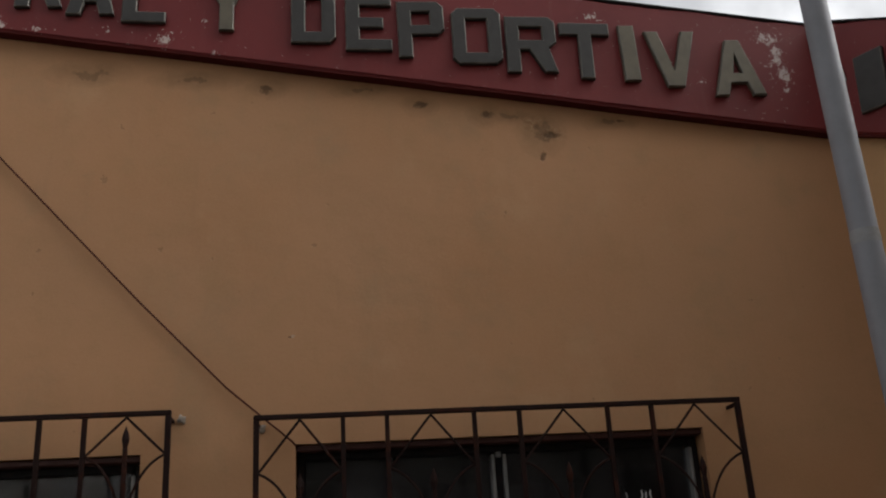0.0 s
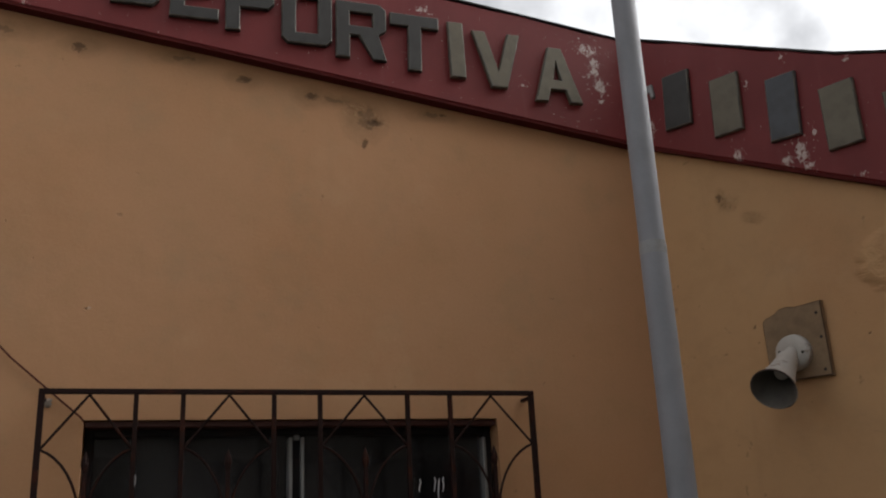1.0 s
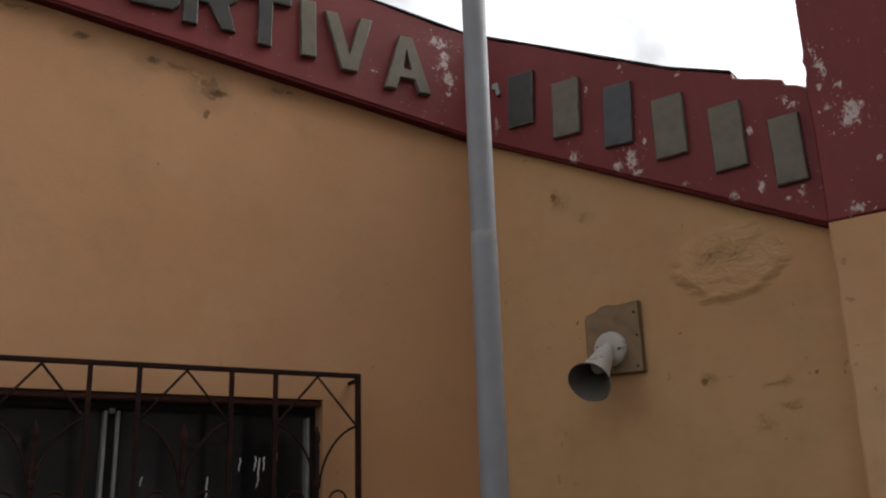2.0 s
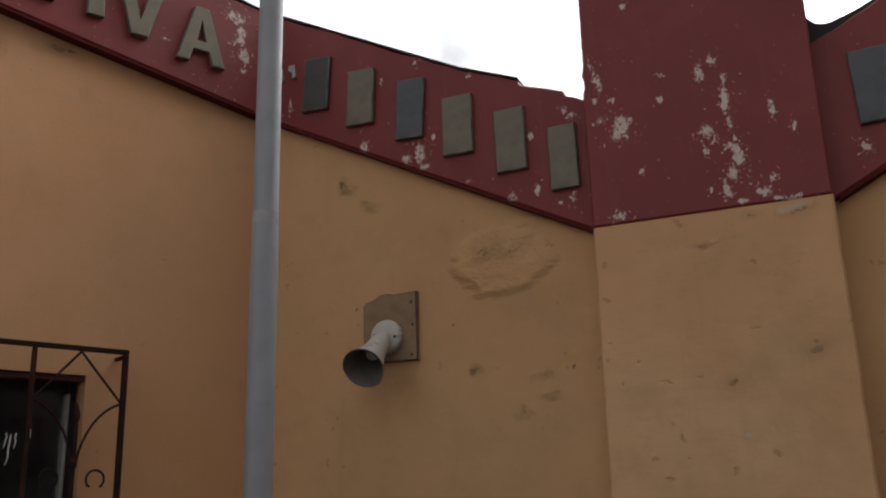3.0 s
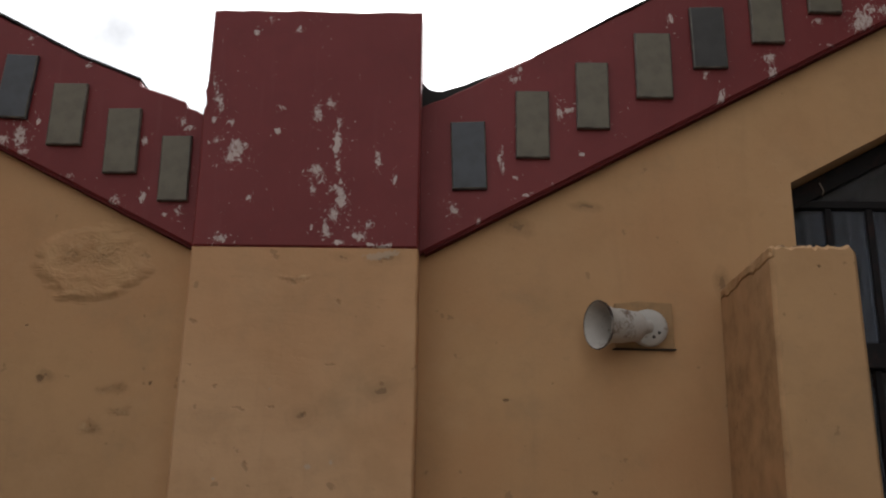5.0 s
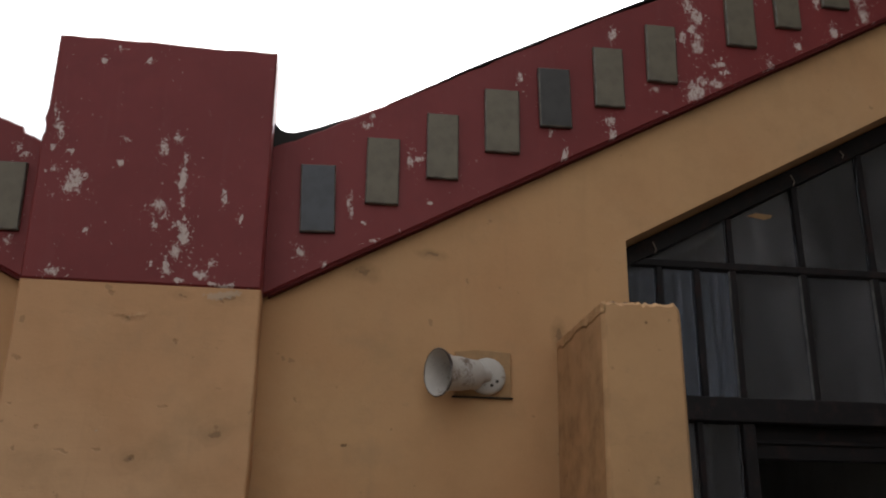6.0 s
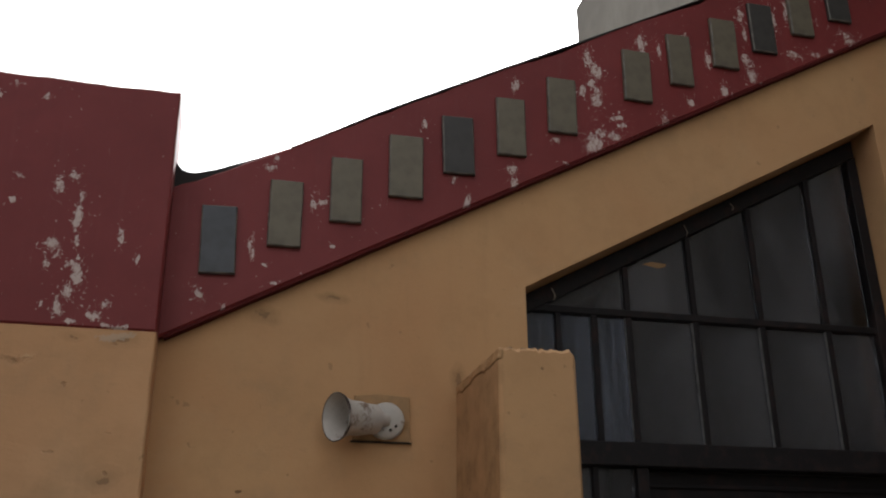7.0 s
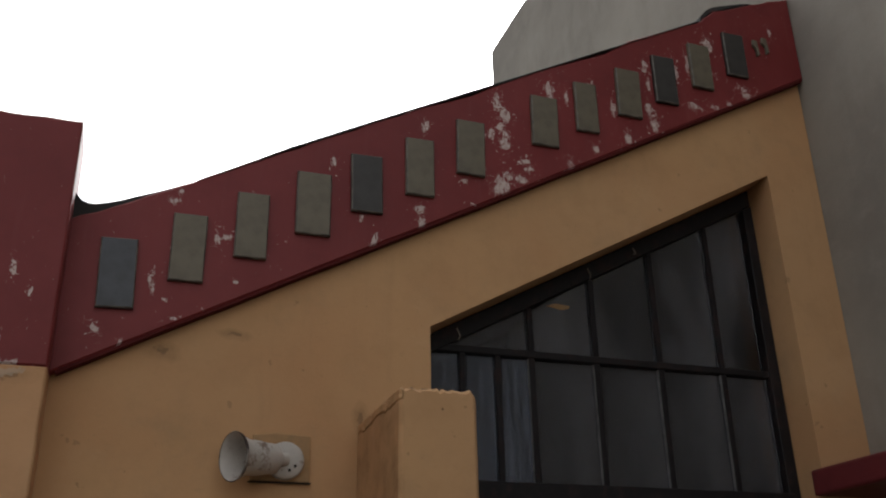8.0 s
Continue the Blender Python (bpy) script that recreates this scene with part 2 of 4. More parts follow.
def cement(name):
    """Bare grey cement render with streaks of damp."""
    n = Nodes(name)
    a = n.noise(0.8, 6, 0.62)
    b = n.noise(9, 6, 0.6, shift=(2, 3, 1))
    c = n.noise(70, 4, 0.6)
    run = n.noise(2.2, 6, 0.62, stretch=(1.6, 1.6, 0.5))
    col = n.mix(n.step(a, 0.3, 0.7), (0.31, 0.285, 0.245), (0.22, 0.20, 0.174))
    col = n.mix(n.math("MULTIPLY", n.step(run, 0.45, 0.78), 0.4), col, (0.135, 0.123, 0.105))
    col = n.mix(n.math("MULTIPLY", n.step(b, 0.5, 0.75), 0.35), col, (0.31, 0.285, 0.25))
    h = n.math("ADD", n.math("MULTIPLY", b, 0.6), n.math("MULTIPLY", c, 0.25))
    return n.done(col, 0.9, n.bump(h, 0.4, 0.012), spec=0.2)


# One ochre paint; each wall's tone is offset to match its brightness.
M_WALL_A = ochre_wall(
    "ochre_paint_long_wall",
    [(-2.19, 3.39, 0.11, 0.06), (-1.63, 3.31, 0.10, 0.06), (-1.37, 3.27, 0.10, 0.06), (-1.16, 3.20, 0.13, 0.13), (-0.89, 3.24, 0.14, 0.05),
     (-2.46, 3.42, 0.22, 0.06), (-2.84, 3.45, 0.22, 0.07), (-1.84, 3.38, 0.16, 0.04), (-1.28, 3.27, 0.16, 0.04)],
    (),
    [(-2.098, 2.431, 0.013, 0.013)],
    [(-2.199, 3.381, 0.036, 0.026), (-1.617, 3.321, 0.034, 0.022), (-1.371, 3.277, 0.028, 0.018), (-1.127, 3.187, 0.036, 0.020), (-1.165, 3.100, 0.016, 0.032), (-0.85, 3.245, 0.020, 0.012), (-2.115, 2.424, 0.010, 0.008)],
    [(-1.12, 3.19, 0.07, 0.05), (-1.20, 3.24, 0.08, 0.04)],
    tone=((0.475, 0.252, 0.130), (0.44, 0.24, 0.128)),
)
M_WALL_B = ochre_wall(
    "ochre_paint_gable_wall",
    [(-0.53, 2.06, 0.04, 0.03), (1.27, 2.68, 0.08, 0.025), (1.05, 2.60, 0.08, 0.05), (1.735, 2.41, 0.045, 0.08), (-1.08, 2.85, 0.035, 0.05)],
    [(-0.421, 2.453, 0.24, 0.17)],
    (),
    [(-0.545, 2.054, 0.020, 0.014), (-1.085, 2.85, 0.014, 0.022), (-0.616, 2.236, 0.010, 0.009), (-0.177, 2.046, 0.009, 0.008), (1.000, 2.009, 0.014, 0.009), (1.277, 1.716, 0.014, 0.008), (-1.014, 2.331, 0.009, 0.009), (-1.010, 2.275, 0.007, 0.007)],
    [(-0.303, 2.028, 0.075, 0.035), (-0.357, 1.901, 0.055, 0.045), (-0.27, 1.955, 0.06, 0.025), (-1.05, 2.82, 0.06, 0.05), (-0.96, 2.74, 0.06, 0.04), (-0.42, 2.49, 0.17, 0.07)],
)
M_SHAFT = ochre_wall(
    "ochre_paint_pilaster",
    [(0.60, 2.44, 0.10, 0.04), (0.45, 2.445, 0.06, 0.025), (0.60, 2.02, 0.07, 0.06), (0.36, 1.93, 0.08, 0.05)],
    (),
    [(0.585, 2.455, 0.09, 0.025), (0.45, 1.79, 0.012, 0.012), (0.383, 1.771, 0.015, 0.011), (0.25, 2.003, 0.007, 0.007), (0.09, 1.74, 0.007, 0.007)],
    [(-0.010, 2.224, 0.022, 0.014), (0.300, 2.366, 0.016, 0.005), (0.244, 2.440, 0.018, 0.012), (-0.011, 2.085, 0.010, 0.008), (0.076, 2.021, 0.013, 0.010), (0.599, 2.029, 0.014, 0.011), (0.361, 1.932, 0.014, 0.012), (0.188, 1.774, 0.014, 0.018), (0.140, 1.655, 0.024, 0.009),
     (0.333, 1.671, 0.014, 0.018), (0.452, 2.294, 0.012, 0.010), (0.468, 2.440, 0.014, 0.012), (0.585, 2.430, 0.014, 0.012), (0.153, 1.949, 0.030, 0.006), (0.438, 2.092, 0.026, 0.005), (0.25, 1.955, 0.020, 0.005), (0.60, 2.15, 0.012, 0.005)],
    [(0.31, 2.37, 0.07, 0.018)],
    tone=((0.605, 0.366, 0.195), (0.565, 0.345, 0.190)), damp=0.4, trowel=0.07, pitch=0.26,
)
M_STUB = ochre_wall(
    "ochre_paint_stub",
    [(1.765, 2.386, 0.03, 0.014), (1.80, 2.388, 0.02, 0.01), (1.690, 2.1, 0.055, 0.9), (1.695, 2.30, 0.028, 0.12), (1.695, 2.2, 0.03, 0.10)],
    [(1.71, 2.37, 0.03, 0.03)],
    (),
    [(1.764, 2.392, 0.016, 0.008), (1.800, 2.390, 0.014, 0.008), (1.83, 2.388, 0.010, 0.006), (1.862, 2.325, 0.010, 0.008), (1.700, 2.362, 0.012, 0.018)],
    damp=1.15,
)
M_RED_A = red_paint("red_paint_long_fascia", [(-2.568, 3.566, 0.022, 0.021), (-3.025, 3.610, 0.014, 0.012), (-2.427, 3.648, 0.010, 0.009), (-0.213, 3.585, 0.040, 0.026), (-0.186, 3.513, 0.022, 0.046), (-0.179, 3.425, 0.028, 0.035), (-0.176, 3.354, 0.014, 0.013), (-0.930, 3.683, 0.022, 0.010), (-0.521, 3.392, 0.012, 0.008), (-2.386, 3.514, 0.009, 0.012), (-0.206, 3.469, 0.022, 0.016), (-2.773, 3.601, 0.008, 0.009), (-3.147, 3.628, 0.010, 0.012)], 3.0)
M_RED_L = red_paint(
    "red_paint_left_fascia",
    [(-0.716, 2.898, 0.023, 0.039), (-0.775, 2.889, 0.017, 0.020), (-0.692, 2.842, 0.020, 0.014), (-0.956, 2.980, 0.014, 0.026), (-0.351, 2.666, 0.022, 0.019), (-0.259, 2.676, 0.010, 0.029), (-0.129, 2.627, 0.016, 0.017), (-0.172, 2.624, 0.010, 0.009),
     (-0.145, 2.968, 0.013, 0.016), (-0.123, 2.939, 0.014, 0.011), (-0.270, 2.891, 0.010, 0.014), (-0.526, 2.757, 0.010, 0.009), (-0.729, 3.294, 0.010, 0.010), (-0.883, 3.242, 0.010, 0.010), (-0.371, 2.658, 0.010, 0.011), (-0.504, 3.191, 0.010, 0.010),
     (-1.300, 3.215, 0.014, 0.030), (-1.180, 3.160, 0.010, 0.010), (-0.660, 2.960, 0.008, 0.020)],
    6.0,
)
# Flaked paint, in stretches of the same coat that meet without a seam.
SEAMS_R = (2.22, 2.70)
M_RED_R = [
    red_paint("red_paint_low_fascia", [
        (1.030, 3.144, 0.025, 0.013), (1.051, 3.185, 0.010, 0.014), (0.980, 2.832, 0.010, 0.034), (0.985, 2.794, 0.008, 0.018), (0.816, 2.645, 0.018, 0.020), (0.899, 2.607, 0.011, 0.010), (1.028, 2.768, 0.011, 0.007), (1.186, 3.015, 0.010, 0.030), (1.225, 3.026, 0.016, 0.011), (1.262, 2.858, 0.008, 0.010),
        (1.760, 3.080, 0.013, 0.021), (1.708, 3.162, 0.009, 0.015), (1.067, 2.704, 0.013, 0.006), (1.946, 3.234, 0.023, 0.015), (1.947, 3.177, 0.018, 0.019), (1.966, 3.616, 0.015, 0.024), (1.595, 3.388, 0.010, 0.021), (2.130, 3.386, 0.018, 0.011), (2.158, 3.286, 0.018, 0.008), (2.256, 3.623, 0.015, 0.024),
        (2.197, 3.520, 0.016, 0.023),
    ], 9.0),
    red_paint("red_paint_middle_fascia", [
        (2.288, 3.794, 0.020, 0.053), (2.319, 3.725, 0.029, 0.039), (2.295, 3.663, 0.020, 0.027), (2.313, 3.595, 0.021, 0.050), (2.256, 3.623, 0.015, 0.024), (2.197, 3.520, 0.016, 0.023), (2.390, 3.517, 0.029, 0.016), (2.283, 3.386, 0.040, 0.039), (2.372, 3.430, 0.039, 0.023), (2.322, 3.438, 0.022, 0.020),
        (2.413, 3.484, 0.023, 0.012), (2.533, 3.892, 0.024, 0.044), (2.496, 3.776, 0.026, 0.014), (2.486, 3.825, 0.020, 0.018), (2.611, 3.539, 0.020, 0.028), (2.739, 3.639, 0.014, 0.021), (2.616, 3.878, 0.011, 0.044),
    ], 9.0),
    red_paint("red_paint_high_fascia", [
        (2.739, 3.639, 0.014, 0.021), (2.898, 3.711, 0.021, 0.047), (3.045, 3.835, 0.026, 0.060), (3.022, 3.887, 0.015, 0.034), (2.746, 3.956, 0.011, 0.034), (2.843, 3.863, 0.011, 0.037), (3.029, 4.115, 0.019, 0.035), (3.038, 4.019, 0.011, 0.043), (3.196, 4.118, 0.015, 0.068), (3.389, 4.311, 0.029, 0.041),
        (3.357, 4.201, 0.029, 0.061), (3.376, 3.961, 0.028, 0.014), (3.280, 3.943, 0.031, 0.018), (3.558, 4.089, 0.041, 0.018), (3.570, 4.066, 0.029, 0.021), (3.777, 4.462, 0.011, 0.026), (3.262, 4.182, 0.012, 0.061), (3.464, 3.993, 0.016, 0.012),
    ], 9.0),
]
SEAMS_P = (0.30,)
M_RED_P = [
    red_paint("red_paint_pilaster", [
        (-0.001, 3.029, 0.010, 0.035), (0.015, 2.981, 0.010, 0.040), (0.075, 2.790, 0.031, 0.024), (0.077, 2.829, 0.023, 0.029), (0.112, 2.838, 0.012, 0.010), (0.219, 2.971, 0.010, 0.009), (0.218, 2.887, 0.009, 0.009), (0.117, 3.261, 0.010, 0.010), (0.271, 3.272, 0.009, 0.010), (0.051, 2.500, 0.021, 0.017),
        (0.136, 2.649, 0.009, 0.009), (0.172, 3.312, 0.009, 0.010), (-0.001, 2.922, 0.010, 0.011), (0.051, 2.920, 0.011, 0.010), (0.022, 2.854, 0.025, 0.011), (-0.009, 3.057, 0.006, 0.027),
    ], 12.0),
    red_paint("red_paint_pilaster_far", [
        (0.271, 3.272, 0.009, 0.010), (0.353, 2.956, 0.015, 0.029), (0.391, 2.993, 0.017, 0.016), (0.426, 2.918, 0.011, 0.021), (0.425, 2.845, 0.016, 0.044), (0.359, 2.734, 0.020, 0.030), (0.347, 2.680, 0.015, 0.018), (0.431, 2.759, 0.010, 0.034), (0.444, 2.652, 0.020, 0.040), (0.423, 2.599, 0.016, 0.033),
        (0.401, 2.536, 0.014, 0.029), (0.562, 2.783, 0.008, 0.025), (0.510, 2.522, 0.026, 0.017), (0.545, 2.551, 0.019, 0.013), (0.421, 2.686, 0.018, 0.017), (0.378, 2.704, 0.014, 0.011), (0.350, 2.545, 0.009, 0.010), (0.619, 2.717, 0.006, 0.015), (0.445, 2.490, 0.014, 0.007), (0.594, 2.482, 0.022, 0.008),
        (0.445, 2.708, 0.008, 0.010), (0.550, 2.486, 0.022, 0.008),
    ], 12.0),
]
M_RED_CANOPY = worn("red_paint_canopy", (0.15, 0.022, 0.024), (0.09, 0.014, 0.015), 0.55, scale=6)
M_CEMENT = cement("grey_cement_render")
M_GROUND = worn("yard_concrete", (0.11, 0.105, 0.095), (0.075, 0.07, 0.064), 0.9, scale=1.2, bump=0.3, depth=0.02)
M_INSIDE = worn("dim_room_plaster", (0.10, 0.09, 0.08), (0.07, 0.065, 0.06), 0.9, scale=2)
M_BRONZE = worn("dull_bronze_letter", (0.135, 0.115, 0.080), (0.085, 0.072, 0.055), 0.5, metal=0.15, scale=18, amount=0.6)
M_PEWTER = worn("blue_grey_letter", (0.066, 0.070, 0.078), (0.045, 0.046, 0.048), 0.5, metal=0.15, scale=18, amount=0.6)
M_DARKLET = worn("dark_grey_letter", (0.042, 0.039, 0.036), (0.028, 0.026, 0.024), 0.5, metal=0.15, scale=18, amount=0.6)
# Edge highlight of the letters put into the colour, with worn patches.
M_EDGE_GLINT = worn("highlit_worn_letter_edge", (0.050, 0.045, 0.038), (0.26, 0.24, 0.20), 0.5, metal=0.1, scale=14, amount=0.7)
M_IRON = rusty("brown_black_iron", (0.020, 0.0100, 0.0085), (0.042, 0.016, 0.011), metal=0.0, rough=0.7, spec=0.10, least=0.62)
M_STEEL = rusty("black_steel_section", (0.0115, 0.0098, 0.0108), (0.030, 0.021, 0.020), 4.0, metal=0.0, rough=0.55, spec=0.22)
M_POLE = worn("grey_painted_pole", (0.255, 0.26, 0.285), (0.18, 0.18, 0.19), 0.55, metal=0.0, scale=9, amount=0.45)
M_WELD = worn("weathered_weld", (0.30, 0.30, 0.305), (0.17, 0.16, 0.15), 0.7, scale=14, amount=0.8, bump=0.3)
M_LAMP = rusty("chalky_white_lamp_paint", (0.50, 0.465, 0.42), (0.17, 0.12, 0.09), 2.0, metal=0.0, rough=0.7, least=0.66)
M_LAMP_RIM = rusty("rusted_lamp_rim", (0.34, 0.31, 0.28), (0.045, 0.03, 0.026), 7.0, metal=0.0, rough=0.75, least=0.52)
# Darkness inside the downturned lamp put into the liner's colour.
M_LAMP_IN_SHADED = worn("shaded_lamp_inside", (0.15, 0.14, 0.125), (0.07, 0.06, 0.05), 0.5, metal=0.2, scale=20)
M_BOARD = worn("weathered_tan_board", (0.25, 0.165, 0.095), (0.15, 0.10, 0.06), 0.8, scale=16, amount=0.7)
M_BOARD_OCHRE = worn("ochre_painted_board", (0.37, 0.215, 0.10), (0.22, 0.15, 0.08), 0.8, scale=20, amount=0.6)
M_FELT = worn("black_roofing_felt", (0.020, 0.019, 0.018), (0.05, 0.047, 0.043), 0.85, scale=25, bump=0.5)
M_ALU = worn("dull_aluminium", (0.30, 0.30, 0.295), (0.17, 0.17, 0.165), 0.45, metal=0.5, scale=20)
M_BEAD = worn("grey_putty", (0.15, 0.145, 0.145), (0.04, 0.038, 0.038), 0.7, scale=25, amount=0.8)
M_BROWNRED = worn("brown_red_lintel_paint", (0.075, 0.024, 0.018), (0.04, 0.015, 0.012), 0.6, scale=14)
# Maroon darkened to carry the shade beneath the fascia overhang.
M_SHADE_STRIP = worn("dark_maroon_soffit_shade", (0.085, 0.0150, 0.0140), (0.055, 0.011, 0.011), 0.85, scale=14, spec=0.1)
# Edge colour carries the shadow line round the tan mounting board.
M_BOARD_SHADE_EDGE = worn("shaded_board_edge", (0.08, 0.045, 0.026), (0.045, 0.027, 0.018), 0.9, scale=30)
M_CABLE = worn("dark_brown_cable", (0.085, 0.022, 0.010), (0.045, 0.013, 0.007), 0.9, scale=30)
M_GLASS = glass_pane("dusty_window_glass", 0.26, (0.32, 0.315, 0.33))
# Bluish streaks stand for the sky reflected in the left panes.
M_GLASS_SHEEN = glass_pane("sky_sheen_streaked_glass", 0.42, (0.28, 0.31, 0.38), (14, 1, 0.5))
M_GLASS_DARK = glass_pane("dark_window_glass", 0.065)
M_DRIP = worn("white_paint_drip", (0.6, 0.6, 0.6), (0.4, 0.4, 0.4), 0.6)
M_MORTAR = worn("pale_mortar", (0.33, 0.28, 0.23), (0.20, 0.16, 0.13), 0.9, scale=30)
M_SCREW = worn("dark_screw", (0.05, 0.04, 0.035), (0.03, 0.025, 0.02), 0.5, metal=0.6)

# ---- geometry helpers ----
# The long wall stands at an angle to the gable wall; both are built in (along, into wall, up).
COR = Vector((-1.416, 3.081, 0))
ANG = radians(63.94)
WALL_A = Matrix.Translation(COR) @ Matrix.Rotation(ANG, 4, "Z")
WALL_Y = 3.081
FASCIA_Y = 3.036
ID = Matrix.Identity(4)


def in_stretches(bm, seams):
    """Cut at the given x and number the faces' materials stretch by stretch."""
    for x in seams:
        bmesh.ops.bisect_plane(bm, geom=bm.verts[:] + bm.edges[:] + bm.faces[:], plane_co=(x, 0, 0), plane_no=(1, 0, 0))
    for f in bm.faces:
        f.material_index = sum(f.calc_center_median().x > x for x in seams)
    return bm


def link(name, bm, material, parent=None, at=None, smooth=False, label="", second=None):
    me = bpy.data.meshes.new(name)
    bmesh.ops.recalc_face_normals(bm, faces=bm.faces)
    for f in bm.faces:
        f.smooth = smooth and len(f.verts) < 5
        if smooth and len(f.verts) > 4:
            for e in f.edges:
                e.smooth = False
    bm.to_mesh(me)
    bm.free()
    for m in material if isinstance(material, list) else [material]:
        me.materials.append(m)
    if second is not None:
        me.materials.append(second)
    ob = new(name, me)
    if parent is not None:
        ob.parent = parent
    if at is not None:
        ob.matrix_basis = at
    if label:
        ob["label"] = label
    return ob


def part(name, bm, material, parent, label="", smooth=False):
    return link(name, bm, material, parent, None, smooth, label)


def empty(name, at=None):
    ob = new(name)
    if at is not None:
        ob.matrix_basis = at
    return ob


def inset(loop, d):
    """The loop moved inwards (anticlockwise outer loops) by d, mitred."""
    out, n = [], len(loop)
    for i in range(n):
        p, q, r = Vector(loop[i - 1]), Vector(loop[i]), Vector(loop[(i + 1) % n])
        a, b = (q - p).normalized(), (r - q).normalized()
        na, nb = Vector((-a.y, a.x)), Vector((-b.y, b.x))
        m = na + nb
        m = m / max(m.dot(m) / 2, 0.3)
        out.append((q.x + m.x * d, q.y + m.y * d))
    return out


def area(loop):
    return sum(loop[i - 1][0] * loop[i][1] - loop[i][0] * loop[i - 1][1] for i in range(len(loop)))


def prism(loops, y0, y1, chamfer=0.0, bm=None, rim=False):
    """A plate with holes in the plane (x, z), its front at y0 and its back at y1, with a chamfered front rim."""
    bm = bm or bmesh.new()
    loops = [list(l) if (area(l) > 0) == (k == 0) else list(reversed(l)) for k, l in enumerate(loops)]
    rings = []
    levels = [(inset(l, chamfer) for l in loops), loops, loops] if chamfer else [loops, loops]
    ys = [y0, y0 + chamfer, y1] if chamfer else [y0, y1]
    for level, y in zip(levels, ys):
        rings.append([[bm.verts.new((x, y, z)) for x, z in l] for l in level])
    for top, bot in zip(rings, rings[1:]):
        for a, b in zip(top, bot):
            for i in range(len(a)):
                f = bm.faces.new((a[i - 1], a[i], b[i], b[i - 1]))
                f.material_index = 1 if rim and top is rings[0] else 0
    for ring in (rings[0], rings[-1]):
        flat = [v for l in ring for v in l]
        for tri in mathutils.geometry.tessellate_polygon([[Vector((v.co.x, v.co.z, 0)) for v in l] for l in ring]):
            try:
                bm.faces.new([flat[i] for i in tri])
            except ValueError:
                pass
    return bm


def box(x0, x1, y0, y1, z0, z1, bevel=0.0, bm=None, seg=1):
    own = bm is None
    bm = bm or bmesh.new()
    vs = [bm.verts.new((x, y, z)) for x in (x0, x1) for y in (y0, y1) for z in (z0, z1)]
    fs = [bm.faces.new([vs[i] for i in q]) for q in ((0, 1, 3, 2), (4, 6, 7, 5), (0, 4, 5, 1), (2, 3, 7, 6), (0, 2, 6, 4), (1, 5, 7, 3))]
    if bevel:
        es = list({e for f in fs for e in f.edges})
        bmesh.ops.bevel(bm, geom=es, offset=bevel, segments=seg, affect="EDGES", profile=0.6)
    return bm


def tube(points, radius, sides=8, bm=None, square=False):
    """A bar swept along points; radius may be a list."""
    bm = bm or bmesh.new()
    pts = [Vector(p) for p in points]
    rad = radius if isinstance(radius, (list, tuple)) else [radius] * len(pts)
    rings = []
    up = Vector((0, 1, 0.001))
    for i, p in enumerate(pts):
        d = (pts[min(i + 1, len(pts) - 1)] - pts[max(i - 1, 0)]).normalized()
        side = d.cross(up)
        if side.length < 0.05:
            side = d.cross(Vector((1, 0, 0)))
        side.normalize()
        top = side.cross(d)
        n = 4 if square else sides
        off = math.pi / 4 if square else 0
        k = 1.414 if square else 1
        rings.append([bm.verts.new(p + rad[i] * k * (math.cos(off + 2 * math.pi * j / n) * side + math.sin(off + 2 * math.pi * j / n) * top)) for j in range(n)])
    for a, b in zip(rings, rings[1:]):
        for j in range(len(a)):
            bm.faces.new((a[j - 1], a[j], b[j], b[j - 1]))
    bm.faces.new(rings[0][::-1])
    bm.faces.new(rings[-1])
    return bm


def lathe(profile, sides=28, bm=None, axis=None, caps=True):
    """A turned shape about local z from (radius, height) pairs, laid along axis = (origin, direction)."""
    bm = bm or bmesh.new()
    m = ID
    if axis:
        m = Matrix.Translation(axis[0]) @ Vector(axis[1]).to_track_quat("Z", "Y").to_matrix().to_4x4()
    rings = [[bm.verts.new(m @ Vector((r * math.cos(2 * math.pi * j / sides), r * math.sin(2 * math.pi * j / sides), h))) for j in range(sides)] for r, h in profile]
    for a, b in zip(rings, rings[1:]):
        for j in range(sides):
            bm.faces.new((a[j - 1], a[j], b[j], b[j - 1]))
    if caps and profile[0][0] > 1e-4:
        bm.faces.new(rings[0][::-1])
    if caps and profile[-1][0] > 1e-4:
        bm.faces.new(rings[-1])
    bmesh.ops.remove_doubles(bm, verts=bm.verts, dist=1e-5)
    return bm


def ragged(p, q, count, amount, rng):
    """Points between p and q that waver up and down, for broken edges."""
    return [(p[0] + (q[0] - p[0]) * i / count + rng.uniform(-0.2, 0.2) * (q[0] - p[0]) / count, p[1] + (q[1] - p[1]) * i / count + rng.uniform(-amount, amount)) for i in range(1, count)]


# ---- ground and enclosure ----
bm = bmesh.new()
bm.faces.new([bm.verts.new(v) for v in ((-400, -400, 0), (400, -400, 0), (400, 400, 0), (-400, 400, 0))])
tagged(link("ground", bm, M_GROUND), "worn grey concrete yard in front of the building", "ground", kind="structure")
# Unseen wall, added so the long wall's windows reflect something dark.
tagged(link("wall_unseen_opposite", box(-14, 14, -9.4, -9.1, 0, 4.2), M_CEMENT), "plain grey cement wall added unseen across the yard", "wall", kind="structure")

# ---- walls ----
A_END = -5.2
win_a = (-2.094, -0.702, 0.95, 2.064)
win_l = (-4.10, -2.588, 0.95, 2.052)


def rect(b):
    return [(b[0], b[2]), (b[1], b[2]), (b[1], b[3]), (b[0], b[3])]


